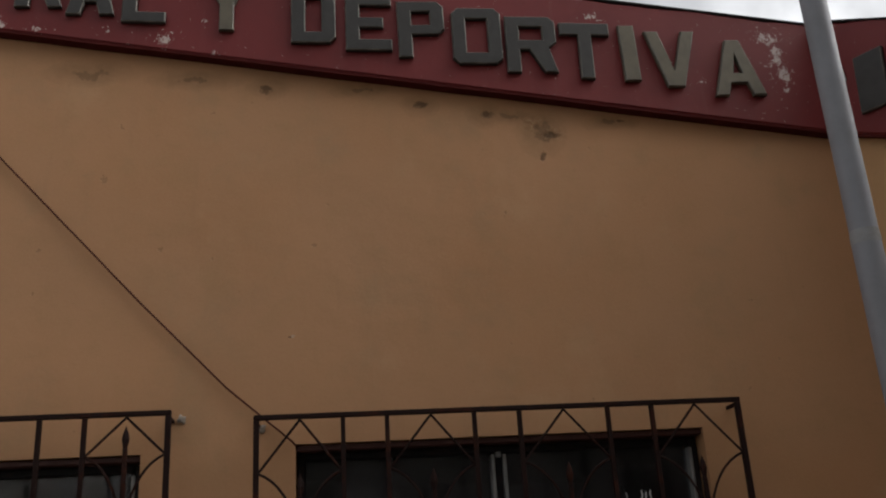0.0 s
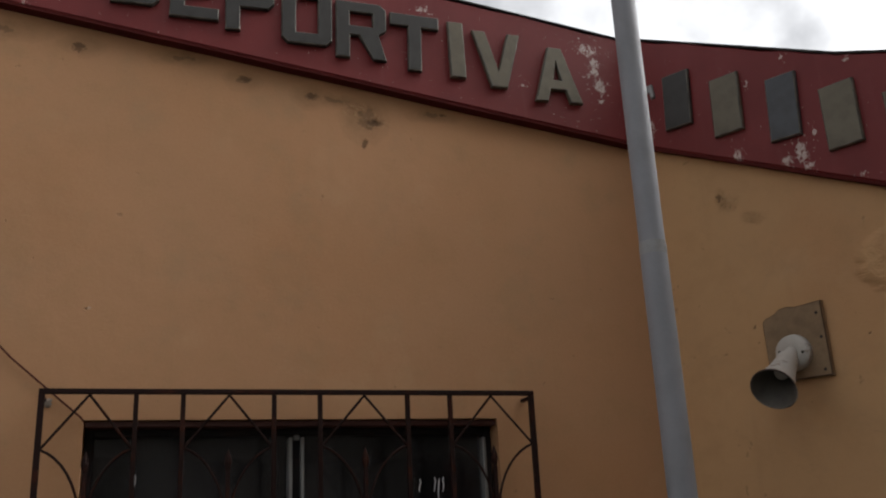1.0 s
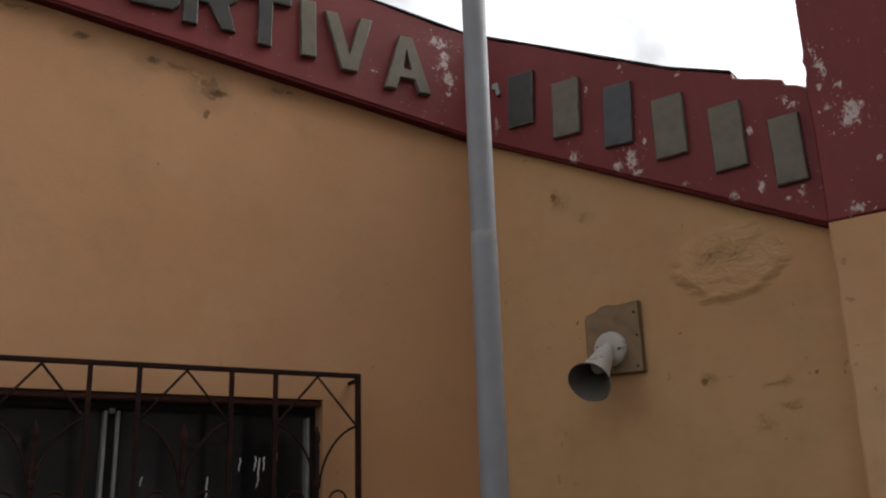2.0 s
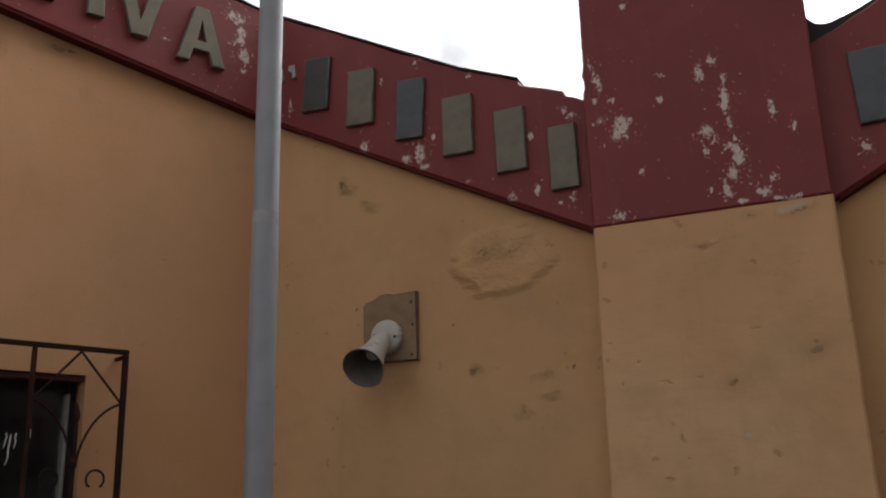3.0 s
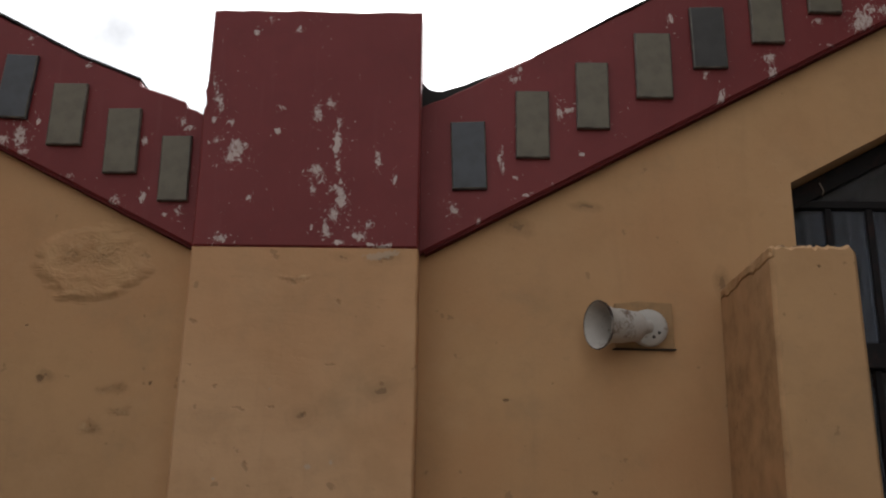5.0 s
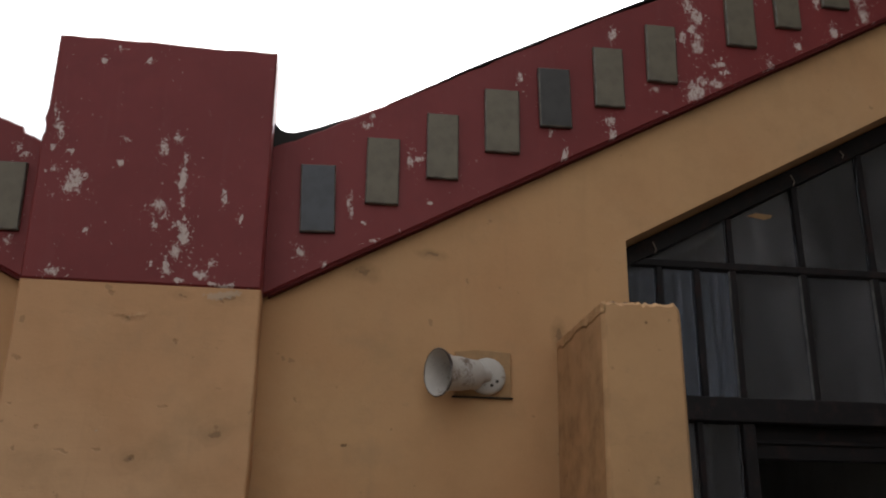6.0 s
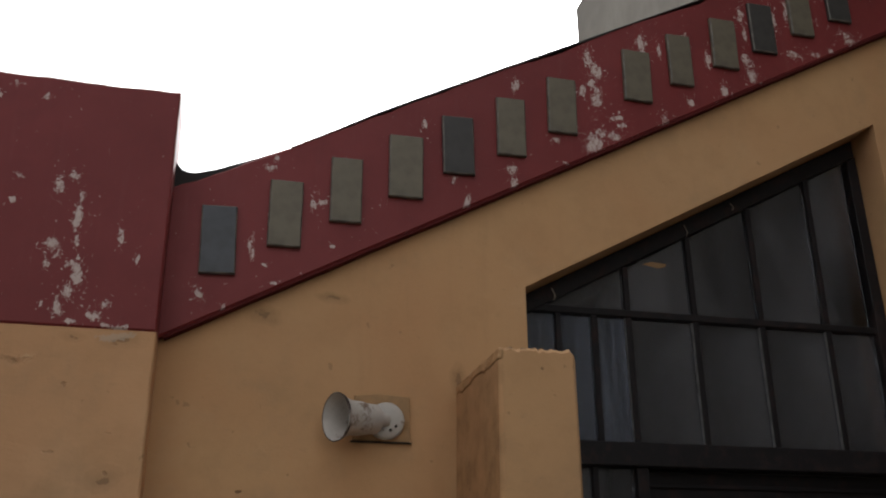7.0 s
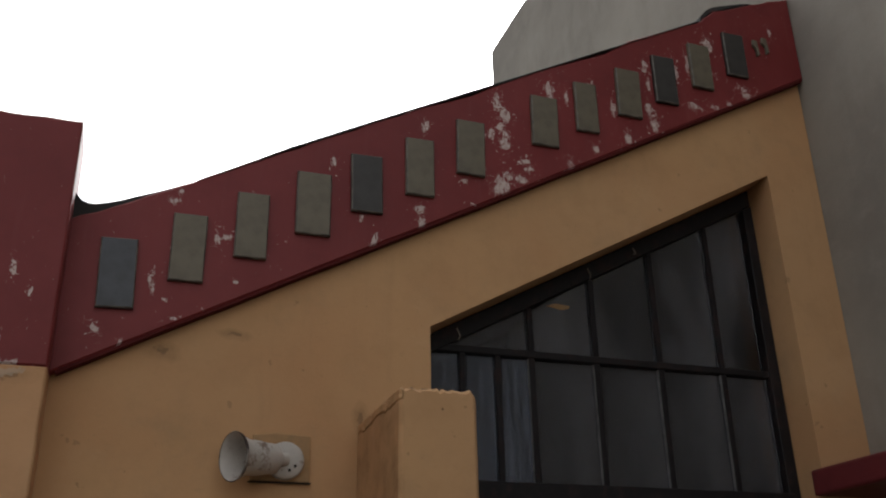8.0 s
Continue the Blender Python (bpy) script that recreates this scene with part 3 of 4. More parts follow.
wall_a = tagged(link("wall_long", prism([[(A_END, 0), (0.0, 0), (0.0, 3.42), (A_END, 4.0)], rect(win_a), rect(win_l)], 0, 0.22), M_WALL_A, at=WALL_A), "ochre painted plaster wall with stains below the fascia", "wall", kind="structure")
OPEN = [(1.992, 0.0), (3.69, 0.0), (3.652, 3.668), (1.992, 2.776)]
wall_b = tagged(
    link("wall_gable", prism([[(-1.416, 0), (1.992, 0), (1.992, 2.776), (3.652, 3.668), (3.69, 0), (3.928, 0), (3.928, 4.5), (0.7, 2.8), (-0.04, 2.72), (-1.416, 3.42)]], WALL_Y, WALL_Y + 0.24), M_WALL_B),
    "ochre painted plaster wall with blisters and damp marks", "wall", kind="structure")

# ---- fascias ----
rng = random.Random(4)
top_a = [(A_END, 4.25)] + [(-0.92 + 0.0, 3.762)] + ragged((-0.92, 3.762), (0, 3.648), 9, 0.004, rng) + [(0.0, 3.648)]
tagged(link("fascia_long", prism([[(A_END, 3.885), (0.0, 3.172)] + top_a[::-1]], -0.05, 0.16, 0.006), M_RED_A, at=WALL_A), "dark red painted concrete fascia with flaked paint", "fascia", kind="structure")
top_l = [(-1.42, 3.672), (-1.345, 3.640), (-1.022, 3.470), (-0.90, 3.405), (-0.769, 3.335), (-0.60, 3.25), (-0.537, 3.215), (-0.483, 3.197), (-0.40, 3.163), (-0.312, 3.125), (-0.306, 3.106), (-0.22, 3.074), (-0.142, 3.045), (-0.132, 3.022), (-0.04, 2.985)]
top_l = [p for a, b in zip(top_l, top_l[1:]) for p in [a] + ragged(a, b, 3, 0.0035, rng)] + [top_l[-1]]
tagged(link("fascia_left", prism([[(-1.42, 3.190), (-0.04, 2.494)] + top_l[::-1]], FASCIA_Y, WALL_Y + 0.12, 0.006), M_RED_L), "dark red painted concrete fascia with a broken top edge", "fascia", kind="structure")
top_r = [(0.697, 3.031), (0.78, 3.065), (0.90, 3.128), (1.063, 3.215), (1.237, 3.310), (1.40, 3.400), (1.614, 3.516), (1.842, 3.636), (2.265, 3.856), (2.623, 4.048), (3.377, 4.447), (3.461, 4.528), (3.70, 4.625), (3.928, 4.708)]
top_r = [p for a, b in zip(top_r, top_r[1:]) for p in [a] + ragged(a, b, 4, 0.003, rng)] + [top_r[-1]]
tagged(link("fascia_right", in_stretches(prism([[(0.697, 2.486), (3.928, 4.226)] + top_r[::-1]], FASCIA_Y, WALL_Y + 0.12, 0.006), SEAMS_R), M_RED_R), "dark red painted concrete fascia, paint flaked to pale plaster", "fascia", kind="structure")

# dark strips added under the fascias, standing for the shade of the overhang
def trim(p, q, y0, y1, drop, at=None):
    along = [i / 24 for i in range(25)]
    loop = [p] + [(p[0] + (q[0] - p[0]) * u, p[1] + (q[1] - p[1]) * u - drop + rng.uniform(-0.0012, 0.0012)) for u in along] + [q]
    tagged(link("fascia_shade_strip", prism([loop], y0, y1), M_SHADE_STRIP, at=at), "narrow dark maroon strip standing for the shade under the red fascia", "trim", kind="structure")


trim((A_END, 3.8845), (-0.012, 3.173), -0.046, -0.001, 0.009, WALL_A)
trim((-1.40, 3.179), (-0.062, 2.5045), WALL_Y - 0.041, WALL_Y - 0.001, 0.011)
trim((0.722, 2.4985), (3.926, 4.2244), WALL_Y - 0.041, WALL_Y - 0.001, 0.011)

# ---- pilaster ----
pil = empty("pilaster", Matrix.Identity(4))
tagged(pil, "square pilaster, ochre below and dark red above, flaked paint", "pilaster", kind="structure")
PJ = 2.477
rim_r = [(z, x) for x, z in ragged((0.0, 0.715), (PJ, 0.705), 40, 0.0022, rng)]
rim_l = [(z, x) for x, z in ragged((PJ, -0.04), (0.0, -0.055), 40, 0.0022, rng)]
rim_r = [(0.0, 0.715)] + [(x, z) for x, z in rim_r]
shaft = prism([[(-0.055, 0.0), (0.715, 0.0)] + [(x, z) for x, z in rim_r[1:]] + [(0.705, PJ), (-0.04, PJ)] + rim_l], 2.93, WALL_Y - 0.002, 0.006)
part("lower_shaft", shaft, M_SHAFT, pil, "ochre painted plaster")
top = [(-0.036, 3.349), (0.10, 3.352), (0.33, 3.349), (0.52, 3.344), (0.70, 3.347)]
top = [p for a, b in zip(top, top[1:]) for p in [a] + ragged(a, b, 4, 0.0025, rng)] + [top[-1]]
part("upper_shaft", in_stretches(prism([[(-0.04, PJ), (0.705, PJ)] + top[::-1] + [(-0.036, 3.075), (-0.039, 3.05), (-0.043, 3.035), (-0.037, 3.01), (-0.036, 2.985), (-0.042, 2.965), (-0.044, 2.93), (-0.040, 2.80)]], 2.928, 3.15, 0.006), SEAMS_P), M_RED_P, pil, "dark red painted plaster with pale flaked patches")

# ---- stub wall beside the big window ----
rng = random.Random(8)
crown = [(1.965, 2.375)] + ragged((1.958, 2.391), (1.722, 2.388), 24, 0.0050, rng) + [(1.722, 2.384)]
stub = tagged(link("stub_wall", prism([[(1.70, 0.0), (1.975, 0.0), (1.968, 2.36)] + crown], 2.56, WALL_Y - 0.003, 0.010), M_STUB), "short ochre plastered buttress with a crumbled top", "buttress", kind="structure")

# ---- neighbour and canopy ----
# Extended forward out of view to keep sky out of the window reflections.
bm = prism([[(-3.6, 0), (6.95, 0), (6.95, 7.04), (-3.6, 7.04)]], 0, 0.3)
tagged(link("wall_neighbour", bm, M_CEMENT, at=Matrix.Translation((3.931, 0, 0)) @ Matrix(((0, 1, 0, 0), (1, 0, 0, 0), (0, 0, 1, 0), (0, 0, 0, 1)))), "tall bare grey cement side wall of the neighbouring building", "wall", kind="structure")
canopy = empty("door_canopy")
tagged(canopy, "dark red painted concrete slab canopy beside the gable wall", "canopy")
part("slab", box(3.60, 3.928, 1.2, 3.076, 2.205, 2.308, 0.014, seg=3), M_RED_CANOPY, canopy)

# ---- roofs and rooms behind ----
# Unseen shell, added to close the building and keep its rooms dark.
bm = prism([[(0.5, 2.62), (3.925, 4.145), (3.925, 4.245), (0.5, 2.72)]], WALL_Y + 0.245, 6.9)
tagged(link("roof_right", bm, M_INSIDE), "dark sloping roof behind the fascia", "roof", kind="structure")
p_left = WALL_A @ Vector((A_END, 0.225, 0))
p_cor = WALL_A @ Vector((0.0, 0.225, 0))
bm = bmesh.new()
plan = [(p_left.x, p_left.y), (p_cor.x, p_cor.y + 0.02), (-1.3, WALL_Y + 0.245), (0.5, WALL_Y + 0.245), (0.5, 6.9), (-8.0, 6.9), (-8.0, p_left.y)]
rings = [[bm.verts.new((x, y, z)) for x, y in plan] for z in (2.72, 2.62)]
for i in range(len(plan)):
    bm.faces.new((rings[0][i - 1], rings[0][i], rings[1][i], rings[1][i - 1]))
bm.faces.new(rings[0])
bm.faces.new(rings[1][::-1])
tagged(link("roof_left", bm, M_INSIDE), "flat dark roof behind the fascia", "roof", kind="structure")
tagged(link("wall_back", box(-8.2, 3.925, 6.9, 7.08, 0, 4.3), M_INSIDE), "plain back wall", "wall", kind="structure")
tagged(link("wall_side", box(-8.2, -8.0, p_left.y, 6.9, 0, 3.0), M_INSIDE), "plain side wall", "wall", kind="structure")
tagged(link("wall_end", box(-8.2, p_left.x + 0.1, p_left.y - 0.2, p_left.y, 0, 3.0), M_INSIDE), "plain end wall", "wall", kind="structure")

# ---- roofing felt ----
felt = tagged(link("roofing_felt", prism([[(0.698, 3.02), (0.76, 3.048), (0.90, 3.112), (1.10, 3.22), (1.10, 3.236), (0.98, 3.179), (0.90, 3.146), (0.85, 3.123), (0.80, 3.107), (0.77, 3.098), (0.745, 3.099), (0.725, 3.106), (0.710, 3.122), (0.698, 3.135)]], FASCIA_Y + 0.012, WALL_Y + 0.2), M_FELT), "black bitumen felt lapped over the fascia beside the pilaster", "roofing felt")
cap = [(x, z + 0.002) for x, z in ((1.10, 3.229), (1.20, 3.284), (1.30, 3.340), (1.40, 3.398), (1.62, 3.514), (1.84, 3.634), (2.265, 3.854), (2.62, 4.046), (3.37, 4.443))]
tagged(link("felt_edge", prism([cap + [(x, z + min(0.0065, 0.001 + 0.018 * (x - 1.09), 0.0020 + 0.006 * max(0.0, 2.9 - x)) + 0.003 * max(0, math.sin(9 * x)) * (x > 1.2)) for x, z in cap[::-1]]], FASCIA_Y - 0.004, WALL_Y + 0.2), M_FELT), "thin black felt edge along the fascia top", "roofing felt")
cap = [(-1.36, 3.650), (-1.02, 3.474), (-0.77, 3.339), (-0.54, 3.218), (-0.31, 3.126)]
tagged(link("felt_edge", prism([cap + [(x, z + 0.0065 + 0.003 * math.sin(31 * x)) for x, z in cap[::-1]]], FASCIA_Y - 0.004, WALL_Y + 0.2), M_FELT), "thin black felt edge along the fascia top", "roofing felt")
cap = [(-0.95, 3.768), (-0.5, 3.712), (-0.02, 3.652)]
tagged(link("felt_edge", prism([cap + [(x, z + 0.0065) for x, z in cap[::-1]]], -0.054, 0.16), M_FELT, at=WALL_A), "thin black felt edge along the fascia top", "roofing felt")

cap = [(3.378, 4.449), (3.446, 4.521), (3.52, 4.554), (3.60, 4.590), (3.70, 4.629)]
tagged(link("felt_edge", prism([cap + [(3.64, 4.616), (3.52, 4.575), (3.455, 4.550), (3.42, 4.524), (3.384, 4.480)]], FASCIA_Y + 0.006, WALL_Y + 0.15), M_FELT), "crumpled black felt flap where the fascia steps up", "roofing felt")

# ---- sign letters ----
def glyph(ch, w, h, s):
    """Outer loop and holes of a block capital, w wide, h high, strokes s wide."""
    c = s * 0.45
    if ch == "I":
        return [[(0, 0), (w, 0), (w, h), (0, h)]]
    if ch == "L":
        return [[(0, 0), (w, 0), (w, s * 0.85), (s, s * 0.85), (s, h), (0, h)]]
    if ch == "T":
        m = w / 2
        return [[(m - s / 2, 0), (m + s / 2, 0), (m + s / 2, h - s), (w, h - s), (w, h), (0, h), (0, h - s), (m - s / 2, h - s)]]
    if ch == "E":
        a, b = h / 2 - s * 0.45, h / 2 + s * 0.4
        return [[(0, 0), (w, 0), (w, s * 0.9), (s, s * 0.9), (s, a), (w * 0.82, a), (w * 0.82, b), (s, b), (s, h - s * 0.9), (w, h - s * 0.9), (w, h), (0, h)]]
    if ch == "V":
        m = w / 2
        return [[(m - s * 0.62, 0), (m + s * 0.62, 0), (w, h), (w - s, h), (m, s * 1.35), (s, h), (0, h)]]
    if ch == "Y":
        m = w / 2
        return [[(m - s / 2, 0), (m + s / 2, 0), (m + s / 2, h * 0.45), (w, h), (w - s * 1.1, h), (m, h * 0.62), (s * 1.1, h), (0, h), (m - s / 2, h * 0.45)]]
    if ch == "A":
        m, b, t = w / 2, h * 0.22, h * 0.40
        k = (m - s * 0.55) / h
        inner = [(s + k * t + 0.004, t), (w - s - k * t - 0.004, t), (m, h * 0.76)]
        return [[(0, 0), (s, 0), (s + k * b, b), (w - s - k * b, b), (w - s, 0), (w, 0), (m + s * 0.55, h), (m - s * 0.55, h)], inner]
    if ch in "OD":
        outer = [(c, 0), (w - c, 0), (w, c), (w, h - c), (w - c, h), (c, h), (0, h - c), (0, c)]
        if ch == "D":
            outer = [(0, 0)] + outer[1:5] + [(0, h)]
        return [outer, [(s, s * 0.9), (w - s, s * 0.9), (w - s, h - s * 0.9), (s, h - s * 0.9)]]
    mid = h * 0.40
    hole = [(s, mid + s * 0.8), (w - s, mid + s * 0.8), (w - s, h - s * 0.85), (s, h - s * 0.85)]
    if ch == "P":
        return [[(0, 0), (s, 0), (s, mid), (w - c, mid), (w, mid + c), (w, h - c), (w - c, h), (0, h)], hole]
    return [[(0, 0), (s, 0), (s, mid), (w * 0.46, mid), (w - s * 0.95, 0), (w, 0), (w - s * 0.55, mid + c * 0.4), (w, mid + c * 1.4), (w, h - c), (w - c, h), (0, h)], hole]


FONT_ROW = [
    ("R", -3.108, 3.690, 0.170, M_DARKLET), ("A", -2.925, 3.661, 0.175, M_DARKLET), ("L", -2.724, 3.631, 0.160, M_DARKLET), ("Y", -2.425, 3.597, 0.170, M_BRONZE),
    ("D", -2.101, 3.546, 0.168, M_DARKLET), ("E", -1.897, 3.515, 0.176, M_DARKLET), ("P", -1.696, 3.485, 0.180, M_DARKLET), ("O", -1.490, 3.459, 0.192, M_DARKLET),
    ("R", -1.284, 3.423, 0.198, M_DARKLET), ("T", -1.072, 3.397, 0.198, M_DARKLET), ("I", -0.828, 3.386, 0.064, M_BRONZE), ("V", -0.728, 3.360, 0.205, M_BRONZE), ("A", -0.474, 3.321, 0.208, M_BRONZE),
]
LOOK = {M_DARKLET: "dark grey metal", M_BRONZE: "dull bronze metal", M_PEWTER: "blue-grey metal", M_LAMP: "worn pale metal"}
rng = random.Random(11)
for ch, x, z, w, m in FONT_ROW:
    turn = pose(x, -0.0515, z, 0, rng.uniform(-1.5, 1.5), 0)
    loops = glyph(ch, w, 0.246, 0.054 if ch != "I" else w)
    tagged(link("sign_letter", prism(loops, -0.019, 0.0, 0.004, rim=True), m, at=WALL_A @ turn, second=M_EDGE_GLINT), f"raised {LOOK[m]} capital {ch} on the red fascia", "letter", "raised letters on the long fascia")

# Raised plain bars on the gable fascias: x, z, width, height, lean, material.
BARS = [
    (-1.270, 3.177, 0.185, 0.232, 3, M_DARKLET), (-1.064, 3.072, 0.186, 0.236, 2, M_BRONZE), (-0.846, 2.974, 0.180, 0.246, 3, M_PEWTER), (-0.648, 2.868, 0.190, 0.235, 0, M_BRONZE), (-0.435, 2.763, 0.182, 0.243, -1, M_BRONZE), (-0.230, 2.663, 0.162, 0.240, -1, M_BRONZE),
    (0.779, 2.715, 0.188, 0.250, -2, M_PEWTER), (1.000, 2.836, 0.182, 0.252, 0, M_BRONZE), (1.215, 2.948, 0.178, 0.254, 0, M_BRONZE), (1.424, 3.067, 0.200, 0.254, 0, M_BRONZE), (1.633, 3.184, 0.190, 0.243, -1, M_DARKLET), (1.850, 3.288, 0.180, 0.250, 0, M_BRONZE),
    (2.061, 3.413, 0.187, 0.248, 1, M_BRONZE), (2.400, 3.603, 0.190, 0.240, 1, M_BRONZE), (2.620, 3.705, 0.165, 0.245, 0, M_BRONZE), (2.828, 3.822, 0.185, 0.245, 1, M_BRONZE), (3.031, 3.927, 0.181, 0.250, 0, M_DARKLET), (3.240, 4.046, 0.175, 0.242, 0, M_BRONZE), (3.445, 4.153, 0.180, 0.242, 0, M_DARKLET),
]
for x, z, w, h, lean, m in BARS:
    loop = [(0.18 * w, 0), (0.82 * w, 0), (0.82 * w, h), (0.18 * w, h)]
    tagged(link("sign_bar", prism([loop], -0.019, 0.0, 0.004, rim=True), m, at=pose(x, FASCIA_Y - 0.0015, z, 0, lean, 0), second=M_EDGE_GLINT), f"plain raised {LOOK[m]} bar on the red fascia", "sign bar", "raised bars on the gable fascia")
for x, z, w, h in ((-1.366, 3.335, 0.034, 0.062), (-1.312, 3.338, 0.040, 0.064), (3.650, 4.300, 0.036, 0.09), (3.705, 4.325, 0.040, 0.09)):
    loop = [(0.55 * w, 0), (w, 0.1 * h), (0.9 * w, 0.55 * h), (0.8 * w, h), (0.15 * w, h), (0, 0.65 * h), (0.5 * w, 0.45 * h)]
    tagged(link("sign_mark", prism([loop], -0.014, 0.0, 0.003), M_ALU if x < 0 else M_BRONZE, at=pose(x, FASCIA_Y - 0.0015, z)), "small raised worn metal quotation mark on the red fascia", "sign mark", "quotation marks on the gable fascia")

# ---- long wall windows ----
def window(name, b, mullion, label):
    win = empty(name, WALL_A)
    tagged(win, label, "window", kind="structure")
    x0, x1, z0, z1 = b
    d0, d1 = 0.07, 0.13
    part("lintel", box(x0 + 0.002, x1 - 0.002, 0.012, 0.20, z1 - 0.022, z1 - 0.003, 0.003), M_BROWNRED, win, "brown-red painted lintel edge")
    zt = z1 - 0.023
    fw = 0.030
    part("window_frame", box(x0 + 0.003, x0 + fw, d0, d1, z0, zt, 0.003), M_STEEL, win)
    part("window_frame", box(x1 - fw, x1 - 0.003, d0, d1, z0, zt, 0.003), M_STEEL, win)
    part("window_frame", box(x0 + fw, x1 - fw, d0, d1, zt - fw * 0.8, zt, 0.003), M_STEEL, win)
    part("window_frame", box(x0 + fw, x1 - fw, d0, d1, z0, z0 + fw, 0.003), M_STEEL, win)
    part("sash_stile", box(x1 - fw - 0.008, x1 - fw + 0.004, d0 - 0.008, d1 - 0.01, z0 + fw, zt - 0.035, 0.002), M_ALU, win, "pale worn aluminium stile")
    for s in (-0.026, 0.014):
        part("sash_stile", box(mullion + s, mullion + s + 0.012, d0 - 0.01, d1 - 0.01, z0 + fw, zt - 0.03, 0.002), M_ALU, win, "pale worn aluminium stile")
    part("catch", box(mullion - 0.010, mullion + 0.010, d0 - 0.014, d0 + 0.01, zt - 0.04, zt - 0.022, 0.003), M_ALU, win)
    part("sash_gap", box(mullion - 0.0138, mullion + 0.0138, d0 + 0.012, d1 - 0.012, z0 + fw, zt - 0.024, 0.001), M_STEEL, win)
    for a, c in ((x0 + fw, mullion - 0.030), (mullion + 0.030, x1 - fw - 0.008)):
        p = part("pane", box(a, c, 0.098, 0.103, z0 + fw, zt - 0.024), M_GLASS_DARK, win, "dark dusty glass")
        p.visible_shadow = False
    return win


win1 = window("window_1", win_a, -1.412, "dark two-light window in a recess, brown-red lintel")
window("window_2", win_l, -3.34, "dark two-light window behind an iron grille")
rng = random.Random(21)
for x, z, l in ((-1.93, 1.90, 0.05), (-1.79, 1.86, 0.08), (-1.73, 1.82, 0.05), (-1.08, 1.80, 0.07), (-1.30, 1.80, 0.03), (-0.97, 1.865, 0.045), (-0.915, 1.87, 0.05), (-0.90, 1.865, 0.10), (-0.885, 1.87, 0.05), (-0.84, 1.885, 0.05)):
    pts = [(x + rng.uniform(-0.003, 0.003) - 0.10 * l * (i / 4) ** 2, 0.0965, z - l * i / 4) for i in range(5)]
    part("paint_drip", tube(pts, [0.0025, 0.003, 0.003, 0.0025, 0.0015], 5), M_DRIP, win1, "white paint drip on the glass")

# ---- window grilles ----
def grille(posts, units, z_top, drop, tip, label):
    """Welded bars: posts and pickets, inverted V struts, spear bars and arcs below them."""
    g = empty("window_grille", WALL_A)
    tagged(g, label, "window grille", "iron grilles on the long wall")
    y = -0.086
    z0 = 0.85
    x0, x1 = posts[0], posts[-1]
    part("top_bar", box(x0 - 0.009, x1 + 0.009, y - 0.010, y + 0.010, z_top - 0.016, z_top, 0.002), M_IRON, g)
    part("bottom_bar", box(x0 - 0.009, x1 + 0.009, y - 0.010, y + 0.010, z0, z0 + 0.016, 0.002), M_IRON, g)
    for p in posts:
        r = 0.009 if p in (x0, x1) else 0.0075
        part("post" if p in (x0, x1) else "picket", box(p - r, p + r, y - r, y + r, z0 + 0.016, z_top - 0.016, 0.0015), M_IRON, g)
    for a, b in units:
        m = (a + b) / 2
        zj = z_top - drop
        for e in (a, b):
            k = 0.008 if e < m else -0.008
            part("strut", tube([(m, y, z_top - 0.018), (e + k, y, zj)], 0.0042, 6), M_IRON, g)
            arc = [(e + k + (m - e - 2 * k) * (0.75 * math.sin(u) + 0.25 * u / (math.pi / 2)), y, zj - 0.004 - 0.2 * (0.7 - 0.7 * math.cos(u) + 0.3 * u / (math.pi / 2))) for u in [math.pi / 2 * i / 8 for i in range(9)]]
            part("arc", tube(arc, 0.0042, 6), M_IRON, g)
            scroll = [((e + m) / 2 + 0.03 * math.cos(u), y, z_top - 0.435 + 0.03 * math.sin(u)) for u in [math.pi * (-0.3 + 1.6 * i / 12) for i in range(13)]]
            part("scroll", tube(scroll, 0.004, 6), M_IRON, g)
        part("spear_bar", box(m - 0.007, m + 0.007, y - 0.007, y + 0.007, z0 + 0.016, z_top - tip - 0.069, 0.0015), M_IRON, g)
        part("spear_tip", tube([(m, y, z_top - tip - h) for h in (0.070, 0.058, 0.042, 0.026, 0.0)], [0.006, 0.009, 0.0125, 0.010, 0.001], 8), M_IRON, g)
        part("collar", tube([(m, y, z_top - 0.40), (m, y, z_top - 0.392), (m, y, z_top - 0.378), (m, y, z_top - 0.37)], [0.010, 0.014, 0.014, 0.010], 8), M_IRON, g)
    for p in (x0, x1):
        for z in (z_top - 0.022, z0 + 0.03):
            part("wall_tie", box(p - 0.006, p + 0.006, y + 0.0095, -0.001, z - 0.006, z + 0.006, 0.001), M_IRON, g)
    return g


grille([-2.214, -1.938, -1.795, -1.508, -1.357, -1.057, -0.905, -0.602], [(-2.214, -1.938), (-1.795, -1.508), (-1.357, -1.057), (-0.905, -0.602)], 2.148, 0.182, 0.19, "rust-brown wrought iron grille over the wide window")
grille([-4.23, -3.94, -3.79, -3.50, -3.35, -3.02, -2.884, -2.747, -2.490], [(-4.23, -3.94), (-3.79, -3.50), (-3.35, -3.02), (-2.747, -2.490)], 2.176, 0.135, 0.046, "rust-brown wrought iron grille beside the wide window")
